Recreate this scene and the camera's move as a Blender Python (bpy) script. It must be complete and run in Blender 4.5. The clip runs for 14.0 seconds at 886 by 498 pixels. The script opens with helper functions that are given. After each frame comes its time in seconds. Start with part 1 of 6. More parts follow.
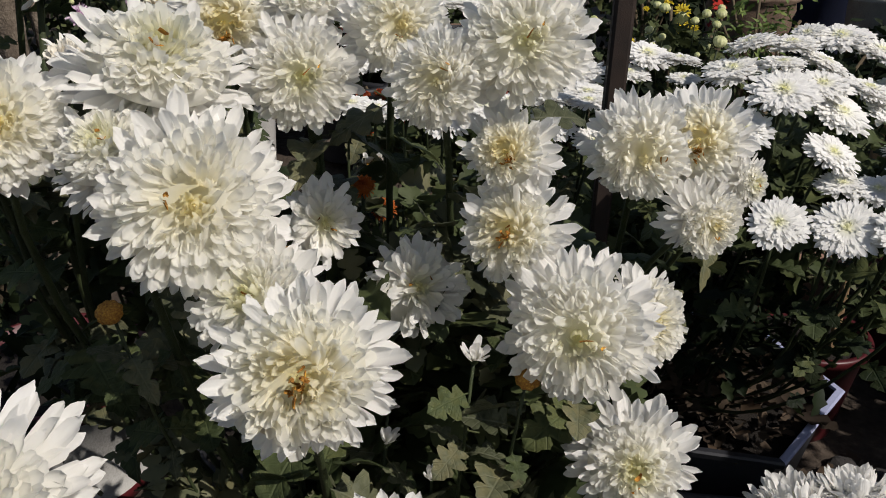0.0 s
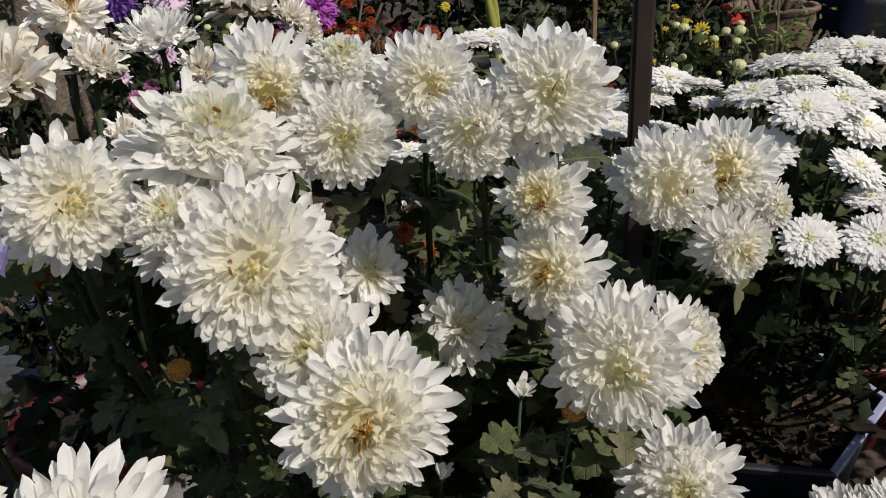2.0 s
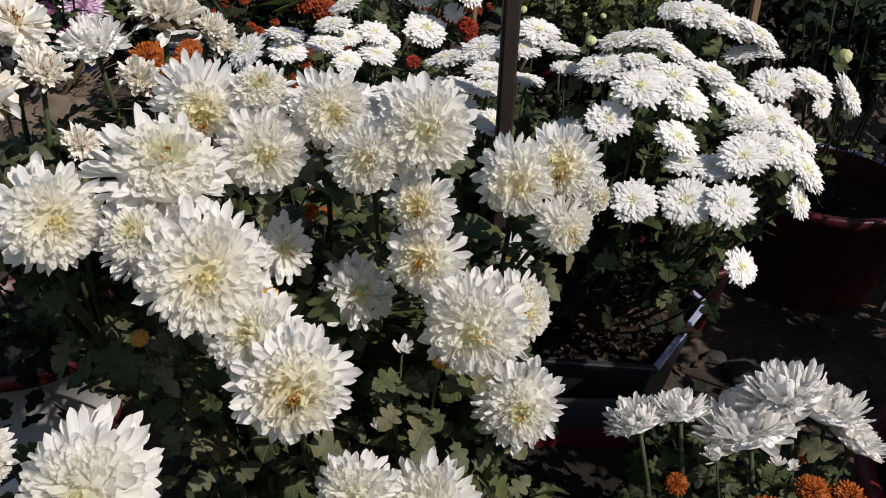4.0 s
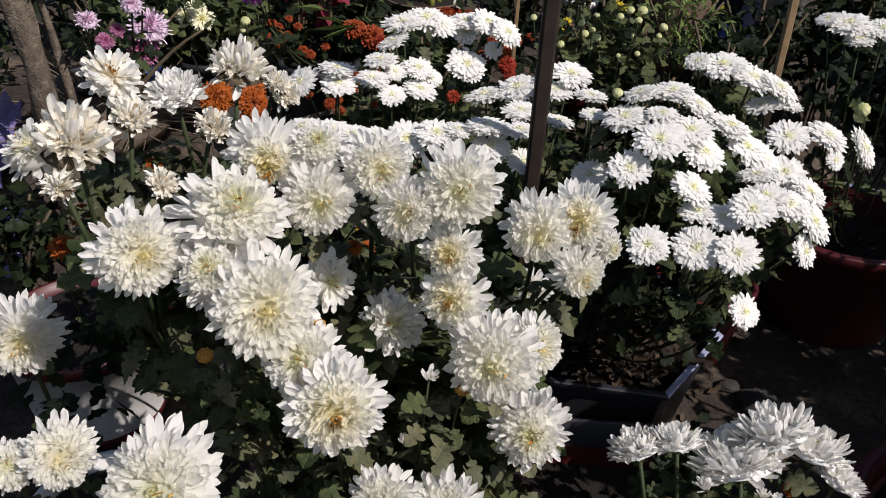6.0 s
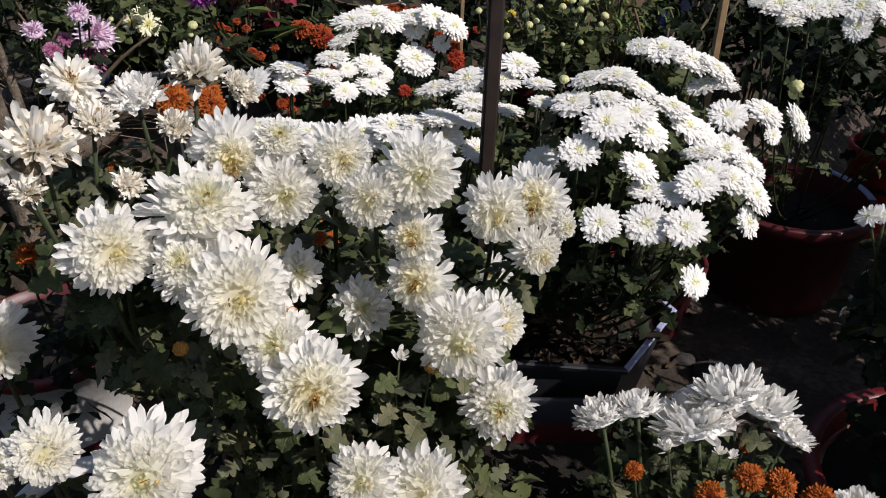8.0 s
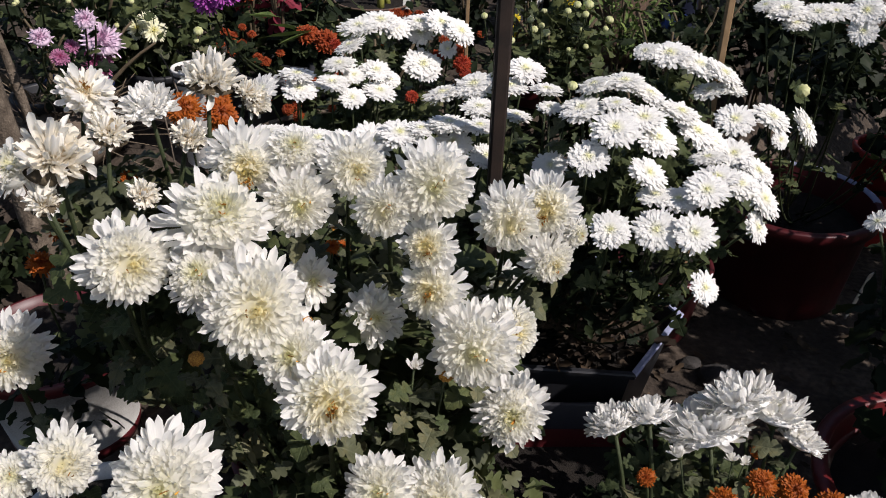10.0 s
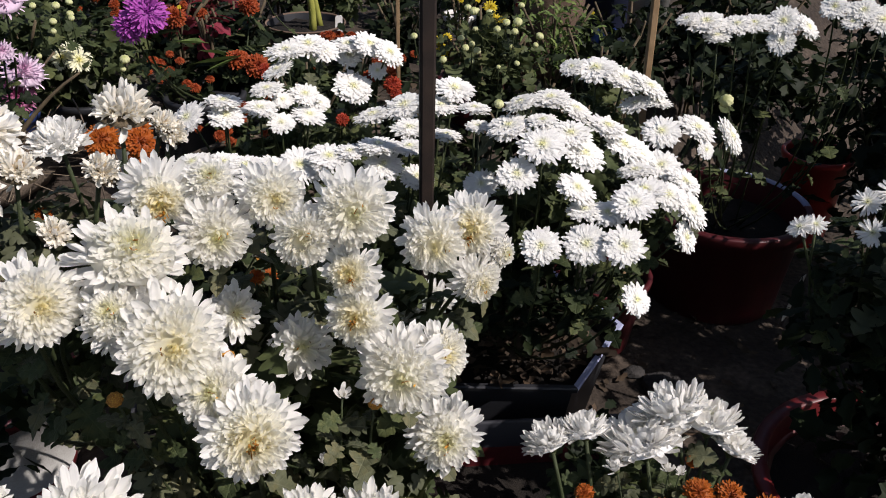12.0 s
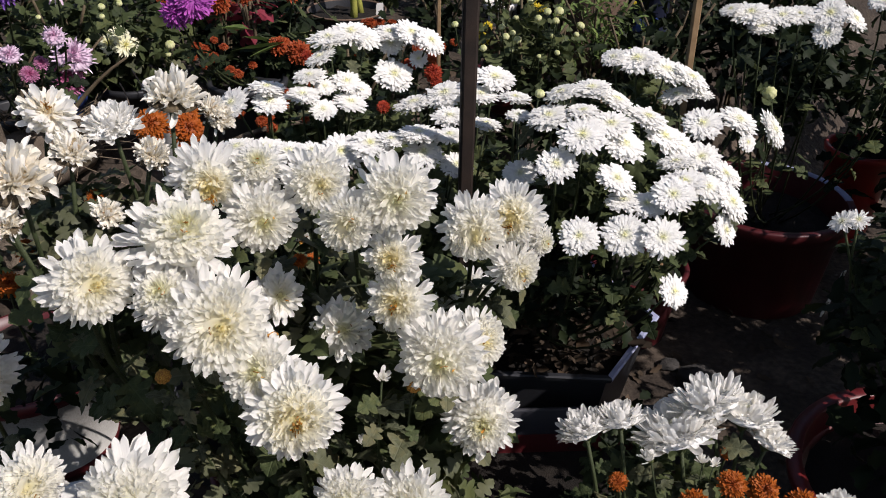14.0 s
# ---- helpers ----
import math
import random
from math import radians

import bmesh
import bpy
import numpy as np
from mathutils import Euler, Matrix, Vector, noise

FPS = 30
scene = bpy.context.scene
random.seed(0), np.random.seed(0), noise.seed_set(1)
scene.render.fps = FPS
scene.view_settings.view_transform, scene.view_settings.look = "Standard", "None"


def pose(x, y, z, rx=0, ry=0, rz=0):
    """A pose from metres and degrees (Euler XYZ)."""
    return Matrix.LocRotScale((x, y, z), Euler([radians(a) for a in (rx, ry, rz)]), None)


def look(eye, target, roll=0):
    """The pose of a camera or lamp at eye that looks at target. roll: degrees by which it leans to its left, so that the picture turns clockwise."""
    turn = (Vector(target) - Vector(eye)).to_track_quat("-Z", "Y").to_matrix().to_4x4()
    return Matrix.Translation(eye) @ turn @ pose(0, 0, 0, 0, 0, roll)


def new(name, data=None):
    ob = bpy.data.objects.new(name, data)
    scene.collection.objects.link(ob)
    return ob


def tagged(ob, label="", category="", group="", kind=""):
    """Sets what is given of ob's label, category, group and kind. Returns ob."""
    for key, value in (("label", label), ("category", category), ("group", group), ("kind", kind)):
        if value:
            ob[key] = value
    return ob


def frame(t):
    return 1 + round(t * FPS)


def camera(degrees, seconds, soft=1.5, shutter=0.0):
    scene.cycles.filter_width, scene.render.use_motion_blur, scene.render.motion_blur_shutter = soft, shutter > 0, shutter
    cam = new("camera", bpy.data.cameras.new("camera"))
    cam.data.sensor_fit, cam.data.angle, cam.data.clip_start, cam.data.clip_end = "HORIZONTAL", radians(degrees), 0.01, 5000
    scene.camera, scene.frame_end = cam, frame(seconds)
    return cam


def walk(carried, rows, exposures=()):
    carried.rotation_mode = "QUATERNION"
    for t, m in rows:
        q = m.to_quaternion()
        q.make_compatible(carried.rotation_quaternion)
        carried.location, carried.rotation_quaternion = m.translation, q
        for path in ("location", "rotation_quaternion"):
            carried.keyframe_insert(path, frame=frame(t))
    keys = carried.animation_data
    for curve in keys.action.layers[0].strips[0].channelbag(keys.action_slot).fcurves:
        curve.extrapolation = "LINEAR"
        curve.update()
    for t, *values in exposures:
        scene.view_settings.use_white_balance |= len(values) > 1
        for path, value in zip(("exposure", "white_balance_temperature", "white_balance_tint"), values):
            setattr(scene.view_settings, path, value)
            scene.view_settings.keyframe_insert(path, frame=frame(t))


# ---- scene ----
# ---- camera ----
cam = camera(55.92, 14.0, soft=1.0)
PATH = [
    (0.0, 0.0000, 0.0000, 1.3400, 65.675, -1.571, 1.467),
    (0.5, 0.0023, 0.0050, 1.3338, 65.847, -1.862, 0.704),
    (1.0, -0.0099, 0.0137, 1.3415, 66.919, -1.028, 0.953),
    (1.5, -0.0096, 0.0029, 1.3541, 68.406, 1.227, 0.467),
    (2.0, -0.0051, -0.0304, 1.3707, 67.423, 2.601, 2.210),
    (2.5, -0.0032, -0.0921, 1.4952, 64.815, 2.570, 1.074),
    (3.0, -0.0043, -0.1441, 1.5563, 59.562, 1.803, -1.376),
    (3.5, -0.0030, -0.1730, 1.5856, 59.257, -1.676, -5.095),
    (4.0, -0.0055, -0.1789, 1.5809, 58.488, -1.151, -4.557),
    (4.2, -0.0180, -0.1926, 1.5892, 58.965, -1.850, -3.960),
    (6.3, -0.0098, -0.2870, 1.7040, 58.300, -2.500, -1.100),
    (6.5, -0.0113, -0.2987, 1.7064, 55.743, -1.758, -2.761),
    (7.0, -0.0217, -0.3013, 1.7050, 55.913, -1.450, -4.179),
    (7.5, -0.0118, -0.3147, 1.7004, 57.394, -0.963, -5.983),
    (8.0, -0.0225, -0.3172, 1.7032, 58.532, -1.523, -5.299),
    (8.2, -0.0290, -0.3180, 1.7030, 58.670, -1.030, -4.960),
    (10.3, -0.0410, -0.3090, 1.7140, 58.580, -1.520, -5.660),
    (10.5, -0.0385, -0.3043, 1.7131, 58.396, -1.599, -5.972),
    (11.0, -0.0315, -0.3137, 1.7143, 58.793, -1.506, -6.536),
    (11.5, -0.0124, -0.3051, 1.7117, 58.752, -0.986, -8.392),
    (12.0, -0.0009, -0.3047, 1.7182, 59.836, -0.885, -9.470),
    (12.5, -0.0134, -0.3013, 1.7308, 59.246, -0.788, -8.074),
    (13.0, -0.0070, -0.3128, 1.7298, 59.399, -0.385, -7.780),
    (13.5, -0.0048, -0.3204, 1.7272, 58.892, -0.597, -7.816),
    (14.0, -0.0130, -0.3178, 1.7254, 58.993, -0.689, -6.928),
]
walk(cam, [(t, pose(x, y, z, rx, ry, rz)) for t, x, y, z, rx, ry, rz in PATH],
     exposures=[(0.0, -0.21, 6770, 11), (2.0, -0.22, 6770, 11), (3.0, -0.19, 6740, 12), (4.0, -0.11, 6680, 13), (7.0, 0.0, 6640, 14), (14.0, 0.08, 6640, 15)])

# ---- world and sun ----
SUN = Vector((0.56, -0.42, 0.71)).normalized()
world = bpy.data.worlds.new("sky")
scene.world = world
world.use_nodes = True
wn = world.node_tree.nodes
sky = wn.new("ShaderNodeTexSky")
sky.sky_type = "NISHITA"
sky.sun_disc = False
sky.sun_elevation = math.asin(SUN.z)
sky.sun_rotation = math.atan2(SUN.x, SUN.y)
wn["Background"].inputs["Strength"].default_value = 0.085
world.node_tree.links.new(sky.outputs[0], wn["Background"].inputs["Color"])
sun = new("sun", bpy.data.lights.new("sun", "SUN"))
sun.data.energy = 5.0
sun.data.angle = radians(0.5)
sun.data.color = (1.0, 0.968, 0.935)
sun.matrix_world = look(SUN * 20, (0, 0, 0))


# ---- materials ----
def nodes_of(name):
    m = bpy.data.materials.new(name)
    m.use_nodes = True
    return m, m.node_tree.nodes, m.node_tree.links


def ramp_of(nodes, stops):
    r = nodes.new("ShaderNodeValToRGB")
    while len(r.color_ramp.elements) < len(stops):
        r.color_ramp.elements.new(0.5)
    for e, (at, col) in zip(r.color_ramp.elements, stops):
        e.position = at
        e.color = (*col, 1)
    return r


def petal_material(name, base, tip, shade, reach=0.4, through_part=0.28, axis=True):
    """Thin petal: tint at its root, clear tip, light passing through. axis: along the petal, else outwards from the head's middle."""
    m, n, l = nodes_of(name)
    tc = n.new("ShaderNodeTexCoord")
    if axis:
        sep = n.new("ShaderNodeSeparateXYZ")
        l.new(tc.outputs["Object"], sep.inputs[0])
        along = sep.outputs["X"]
    else:
        flat = n.new("ShaderNodeVectorMath")
        flat.operation = "MULTIPLY"
        flat.inputs[1].default_value = (1, 1, 0)
        l.new(tc.outputs["Object"], flat.inputs[0])
        ln = n.new("ShaderNodeVectorMath")
        ln.operation = "LENGTH"
        l.new(flat.outputs["Vector"], ln.inputs[0])
        along = ln.outputs["Value"]
    r = ramp_of(n, [(0.0, base), (reach, tuple((a + b * 3) / 4 for a, b in zip(base, tip))), (min(0.98, reach * 1.9), tip)])
    l.new(along, r.inputs[0])
    noise_t = n.new("ShaderNodeTexNoise")
    noise_t.inputs["Scale"].default_value = 3.2
    noise_t.inputs["Detail"].default_value = 5
    l.new(tc.outputs["Object"], noise_t.inputs["Vector"])
    info = n.new("ShaderNodeObjectInfo")
    mul = n.new("ShaderNodeMath")
    mul.operation = "MULTIPLY_ADD"
    l.new(info.outputs["Random"], mul.inputs[0])
    mul.inputs[1].default_value = 0.25
    l.new(noise_t.outputs["Fac"], mul.inputs[2])
    wear = ramp_of(n, [(0.42, (0, 0, 0)), (0.86, (0.55, 0.55, 0.55))])
    l.new(mul.outputs[0], wear.inputs[0])
    mix = n.new("ShaderNodeMix")
    mix.data_type = "RGBA"
    l.new(wear.outputs[0], mix.inputs["Factor"])
    l.new(r.outputs[0], mix.inputs["A"])
    mix.inputs["B"].default_value = (*shade, 1)
    bump = n.new("ShaderNodeBump")
    bump.inputs["Distance"].default_value = 0.01
    if axis:
        streak = n.new("ShaderNodeTexWave")
        streak.bands_direction = "Y"
        streak.inputs["Scale"].default_value = 8
        streak.inputs["Distortion"].default_value = 1.5
        l.new(tc.outputs["Object"], streak.inputs["Vector"])
        l.new(streak.outputs["Fac"], bump.inputs["Height"])
        bump.inputs["Strength"].default_value = 0.10
    else:
        l.new(noise_t.outputs["Fac"], bump.inputs["Height"])
        bump.inputs["Strength"].default_value = 0.15
    p = n["Principled BSDF"]
    p.inputs["Roughness"].default_value = 0.55
    p.inputs["Specular IOR Level"].default_value = 0.25
    l.new(mix.outputs["Result"], p.inputs["Base Color"])
    l.new(bump.outputs[0], p.inputs["Normal"])
    tr = n.new("ShaderNodeBsdfTranslucent")
    l.new(mix.outputs["Result"], tr.inputs["Color"])
    ms = n.new("ShaderNodeMixShader")
    ms.inputs[0].default_value = through_part
    l.new(p.outputs[0], ms.inputs[1])
    l.new(tr.outputs[0], ms.inputs[2])
    l.new(ms.outputs[0], n["Material Output"].inputs["Surface"])
    return m


def leaf_material(name, dark, light, rough=0.6, through_part=0.22):
    m, n, l = nodes_of(name)
    tc = n.new("ShaderNodeTexCoord")
    no = n.new("ShaderNodeTexNoise")
    no.inputs["Scale"].default_value = 4
    no.inputs["Detail"].default_value = 6
    l.new(tc.outputs["Object"], no.inputs["Vector"])
    info = n.new("ShaderNodeObjectInfo")
    geo = n.new("ShaderNodeNewGeometry")
    add = n.new("ShaderNodeMath")
    add.operation = "ADD"
    l.new(info.outputs["Random"], add.inputs[0])
    l.new(geo.outputs["Random Per Island"], add.inputs[1])
    fr = n.new("ShaderNodeMath")
    fr.operation = "FRACT"
    l.new(add.outputs[0], fr.inputs[0])
    mad = n.new("ShaderNodeMath")
    mad.operation = "MULTIPLY_ADD"
    l.new(fr.outputs[0], mad.inputs[0])
    mad.inputs[1].default_value = 0.45
    l.new(no.outputs["Fac"], mad.inputs[2])
    r = ramp_of(n, [(0.35, dark), (0.8, light), (0.97, tuple(c * 1.2 for c in (light[0] * 1.12, light[1], light[2] * 0.9)))])
    l.new(mad.outputs[0], r.inputs[0])
    sep = n.new("ShaderNodeSeparateXYZ")
    l.new(tc.outputs["Object"], sep.inputs[0])

    def calc(op, a, b=0.0):
        k = n.new("ShaderNodeMath")
        k.operation = op
        for slot, value in ((0, a), (1, b)):
            if isinstance(value, float):
                k.inputs[slot].default_value = value
            else:
                l.new(value, k.inputs[slot])
        return k.outputs[0]

    off = calc("ABSOLUTE", sep.outputs["Y"])
    rib = ramp_of(n, [(0.006, (1, 1, 1)), (0.022, (0, 0, 0))])
    l.new(off, rib.inputs[0])
    swing = calc("PINGPONG", calc("MULTIPLY", calc("SUBTRACT", sep.outputs["X"], calc("MULTIPLY", off, 0.9)), 5.0), 0.5)
    side = ramp_of(n, [(0.02, (0.6, 0.6, 0.6)), (0.09, (0, 0, 0))])
    l.new(swing, side.inputs[0])
    vein = calc("MAXIMUM", rib.outputs[0], side.outputs[0])
    paler = n.new("ShaderNodeMix")
    paler.data_type = "RGBA"
    l.new(calc("MULTIPLY", vein, 0.24), paler.inputs["Factor"])
    l.new(r.outputs[0], paler.inputs["A"])
    paler.inputs["B"].default_value = (light[0] * 2.0, light[1] * 1.9, light[2] * 2.2, 1)
    bump = n.new("ShaderNodeBump")
    bump.inputs["Strength"].default_value = 0.35
    bump.inputs["Distance"].default_value = 0.02
    bump.invert = True
    l.new(calc("ADD", vein, calc("MULTIPLY", no.outputs["Fac"], 0.8)), bump.inputs["Height"])
    p = n["Principled BSDF"]
    p.inputs["Roughness"].default_value = rough
    p.inputs["Specular IOR Level"].default_value = 0.16
    l.new(paler.outputs["Result"], p.inputs["Base Color"])
    l.new(bump.outputs[0], p.inputs["Normal"])
    tr = n.new("ShaderNodeBsdfTranslucent")
    l.new(paler.outputs["Result"], tr.inputs["Color"])
    ms = n.new("ShaderNodeMixShader")
    ms.inputs[0].default_value = through_part
    l.new(p.outputs[0], ms.inputs[1])
    l.new(tr.outputs[0], ms.inputs[2])
    l.new(ms.outputs[0], n["Material Output"].inputs["Surface"])
    return m


def rough_material(name, stops, scale, rough=0.8, bump_strength=0.4, bump_distance=0.01, spec=0.3, fine=30):
    """Two scales of mottling with relief, in metres."""
    m, n, l = nodes_of(name)
    tc = n.new("ShaderNodeTexCoord")
    a = n.new("ShaderNodeTexNoise")
    a.inputs["Scale"].default_value = scale
    a.inputs["Detail"].default_value = 8
    b = n.new("ShaderNodeTexNoise")
    b.inputs["Scale"].default_value = scale * fine
    b.inputs["Detail"].default_value = 4
    for t in (a, b):
        l.new(tc.outputs["Object"], t.inputs["Vector"])
    mixv = n.new("ShaderNodeMath")
    mixv.operation = "MULTIPLY_ADD"
    l.new(b.outputs["Fac"], mixv.inputs[0])
    mixv.inputs[1].default_value = 0.35
    half = n.new("ShaderNodeMath")
    half.operation = "MULTIPLY"
    half.inputs[1].default_value = 0.65
    l.new(a.outputs["Fac"], half.inputs[0])
    l.new(half.outputs[0], mixv.inputs[2])
    r = ramp_of(n, stops)
    l.new(mixv.outputs[0], r.inputs[0])
    bump = n.new("ShaderNodeBump")
    bump.inputs["Strength"].default_value = bump_strength
    bump.inputs["Distance"].default_value = bump_distance
    l.new(mixv.outputs[0], bump.inputs["Height"])
    p = n["Principled BSDF"]
    p.inputs["Roughness"].default_value = rough
    p.inputs["Specular IOR Level"].default_value = spec
    l.new(r.outputs[0], p.inputs["Base Color"])
    l.new(bump.outputs[0], p.inputs["Normal"])
    return m


WHITE = petal_material("white_petal", (0.88, 0.85, 0.68), (0.90, 0.885, 0.855), (0.89, 0.872, 0.81), 0.28, 0.54)
WHITE_HEART = petal_material("white_petal_heart", (0.87, 0.78, 0.40), (0.90, 0.886, 0.835), (0.89, 0.873, 0.79), 0.27, 0.68, axis=False)
GREEN_HEART = petal_material("greenish_petal_heart", (0.82, 0.79, 0.44), (0.90, 0.886, 0.84), (0.89, 0.873, 0.79), 0.25, 0.68, axis=False)
BROWN_HEART = petal_material("withered_heart", (0.86, 0.74, 0.30), (0.90, 0.886, 0.825), (0.89, 0.868, 0.77), 0.32, 0.66, axis=False)
BOWL_HEART = petal_material("white_bowl_heart", (0.84, 0.82, 0.58), (0.90, 0.89, 0.87), (0.89, 0.88, 0.82), 0.18, 0.33, axis=False)
CREAM = petal_material("cream_petal", (0.80, 0.74, 0.56), (0.90, 0.885, 0.84), (0.84, 0.77, 0.62), 0.32, 0.42)
CREAM_HEART = petal_material("cream_heart", (0.58, 0.44, 0.24), (0.89, 0.86, 0.78), (0.80, 0.71, 0.54), 0.32, 0.38, axis=False)
WITHERED = rough_material("withered_floret", [(0.3, (0.12, 0.045, 0.012)), (0.5, (0.38, 0.17, 0.03)), (0.7, (0.68, 0.40, 0.06))], 9, 0.85, 0.4, 0.01)
POMPON = petal_material("pompon_petal", (0.82, 0.81, 0.42), (0.90, 0.89, 0.865), (0.895, 0.885, 0.84), 0.21, 0.45, axis=False)
ORANGE = petal_material("orange_petal", (0.22, 0.040, 0.006), (0.43, 0.115, 0.012), (0.32, 0.055, 0.008), 0.5, axis=False)
RUST = petal_material("rust_petal", (0.24, 0.03, 0.01), (0.37, 0.075, 0.02), (0.26, 0.04, 0.01), 0.4, axis=False)
RED = petal_material("red_petal", (0.26, 0.02, 0.01), (0.38, 0.05, 0.02), (0.26, 0.025, 0.01), 0.4, axis=False)
LILAC = petal_material("lilac_petal", (0.52, 0.24, 0.40), (0.76, 0.62, 0.72), (0.64, 0.46, 0.60), 0.4, axis=False)
PURPLE = petal_material("purple_petal", (0.24, 0.02, 0.25), (0.44, 0.10, 0.42), (0.32, 0.05, 0.32), 0.4, axis=False)
DEEP_VIOLET = petal_material("deep_violet_petal", (0.07, 0.02, 0.16), (0.22, 0.10, 0.40), (0.13, 0.05, 0.28), 0.4, axis=False)
MAGENTA = petal_material("magenta_petal", (0.26, 0.02, 0.10), (0.50, 0.22, 0.36), (0.36, 0.08, 0.18), 0.5, axis=False)
YELLOW = petal_material("yellow_petal", (0.55, 0.40, 0.02), (0.70, 0.56, 0.04), (0.5, 0.36, 0.02), 0.4, axis=False)
PALE = petal_material("pale_yellow_petal", (0.74, 0.68, 0.14), (0.88, 0.87, 0.68), (0.86, 0.83, 0.56), 0.26, 0.4, axis=False)
BUD = petal_material("bud_petal", (0.35, 0.40, 0.12), (0.74, 0.74, 0.44), (0.6, 0.58, 0.28), 0.5, axis=False)
LEAF = leaf_material("leaf_green", (0.018, 0.028, 0.010), (0.062, 0.078, 0.032))
LEAF_GREY = leaf_material("leaf_grey_green", (0.030, 0.036, 0.019), (0.100, 0.106, 0.060), 0.5)
# Near-black leaf green: shade among the foliage is put into the colour.
LEAF_SHADED = leaf_material("leaf_shaded", (0.004, 0.0075, 0.003), (0.0135, 0.021, 0.008))
LEAF_BRIGHT = leaf_material("leaf_bright", (0.05, 0.085, 0.02), (0.12, 0.17, 0.05))
LEAF_DRY = leaf_material("leaf_dry", (0.05, 0.035, 0.02), (0.20, 0.14, 0.08), 0.8)
LEAF_RED = leaf_material("leaf_red", (0.04, 0.006, 0.008), (0.13, 0.018, 0.022))
LEAF_CRIMSON = leaf_material("leaf_crimson", (0.07, 0.008, 0.014), (0.22, 0.03, 0.045))
LEAF_SCARLET = leaf_material("leaf_scarlet", (0.16, 0.012, 0.012), (0.38, 0.03, 0.02))
LEAF_DEAD = leaf_material("leaf_dead", (0.012, 0.008, 0.006), (0.075, 0.055, 0.038), 0.9)
DRY_EARTH = rough_material("dry_earth", [(0.3, (0.05, 0.038, 0.028)), (0.55, (0.13, 0.10, 0.075)), (0.75, (0.22, 0.18, 0.14))], 14, 0.95, 0.9, 0.01)
STRAW = rough_material("dry_straw", [(0.3, (0.10, 0.075, 0.05)), (0.7, (0.26, 0.20, 0.14))], 30, 0.9)
DRY_WOOD = rough_material("weathered_wood", [(0.3, (0.035, 0.026, 0.019)), (0.5, (0.10, 0.078, 0.058)), (0.7, (0.21, 0.17, 0.13))], 26, 0.95, 1.0, 0.012, fine=6)
BLUE_FILM = rough_material("blue_film", [(0.3, (0.02, 0.05, 0.22)), (0.7, (0.05, 0.10, 0.36))], 10, 0.35, 0.3, 0.003, 0.5)
CANE = rough_material("yellow_green_cane", [(0.3, (0.16, 0.17, 0.03)), (0.7, (0.34, 0.33, 0.08))], 18, 0.45, 0.2, 0.002)
STEM = rough_material("stem_green", [(0.3, (0.018, 0.026, 0.009)), (0.7, (0.045, 0.058, 0.022))], 20, 0.6)
STEM_WOODY = rough_material("stem_woody", [(0.3, (0.05, 0.035, 0.02)), (0.7, (0.13, 0.10, 0.06))], 20, 0.8)
SOIL = rough_material("potting_soil", [(0.3, (0.006, 0.005, 0.004)), (0.6, (0.016, 0.012, 0.009)), (0.75, (0.04, 0.031, 0.023))], 9, 0.95, 0.9, 0.02)
GROUND = rough_material("bare_earth", [(0.3, (0.014, 0.010, 0.008)), (0.52, (0.048, 0.036, 0.027)), (0.72, (0.13, 0.098, 0.074))], 3.4, 0.95, 0.9, 0.03, fine=14)
MAROON = rough_material("maroon_plastic", [(0.3, (0.045, 0.005, 0.007)), (0.7, (0.085, 0.010, 0.012))], 6, 0.45, 0.1, 0.002, 0.45)
RED_PLASTIC = rough_material("red_plastic", [(0.3, (0.07, 0.006, 0.007)), (0.7, (0.125, 0.011, 0.012))], 6, 0.4, 0.1, 0.002, 0.45)
RED_BRIGHT = rough_material("bright_red_plastic", [(0.3, (0.26, 0.02, 0.02)), (0.7, (0.42, 0.04, 0.035))], 6, 0.4, 0.1, 0.002, 0.45)
BLACK_PLASTIC = rough_material("black_plastic", [(0.3, (0.012, 0.013, 0.016)), (0.7, (0.03, 0.03, 0.034))], 6, 0.5, 0.15, 0.002, 0.4)
NAVY = rough_material("navy_plastic", [(0.3, (0.008, 0.012, 0.03)), (0.7, (0.018, 0.025, 0.06))], 6, 0.5, 0.15, 0.002, 0.4)
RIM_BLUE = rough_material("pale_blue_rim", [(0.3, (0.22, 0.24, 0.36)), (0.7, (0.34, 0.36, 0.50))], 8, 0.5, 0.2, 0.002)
WHITE_POT = rough_material("white_glazed_pot", [(0.25, (0.38, 0.36, 0.33)), (0.5, (0.62, 0.60, 0.57)), (0.75, (0.74, 0.73, 0.70))], 7, 0.5, 0.2, 0.003)
TERRACOTTA = rough_material("terracotta", [(0.3, (0.05, 0.032, 0.024)), (0.5, (0.13, 0.085, 0.06)), (0.7, (0.24, 0.17, 0.12))], 6, 0.85, 0.3, 0.004)
WOOD_DARK = rough_material("dark_stake_wood", [(0.3, (0.009, 0.006, 0.005)), (0.7, (0.028, 0.017, 0.012))], 25, 0.7, 0.5, 0.003)
WOOD_LIGHT = rough_material("light_stake_wood", [(0.3, (0.16, 0.10, 0.05)), (0.7, (0.30, 0.20, 0.11))], 25, 0.7, 0.4, 0.003)
# Grey lowered so that the trough rim's shade sits in its colour.
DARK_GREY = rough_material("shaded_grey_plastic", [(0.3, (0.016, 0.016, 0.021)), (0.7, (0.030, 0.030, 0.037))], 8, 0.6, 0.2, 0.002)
STONE = rough_material("dark_grey_stone", [(0.3, (0.018, 0.016, 0.015)), (0.7, (0.055, 0.050, 0.047))], 16, 0.95, 0.8, 0.01)
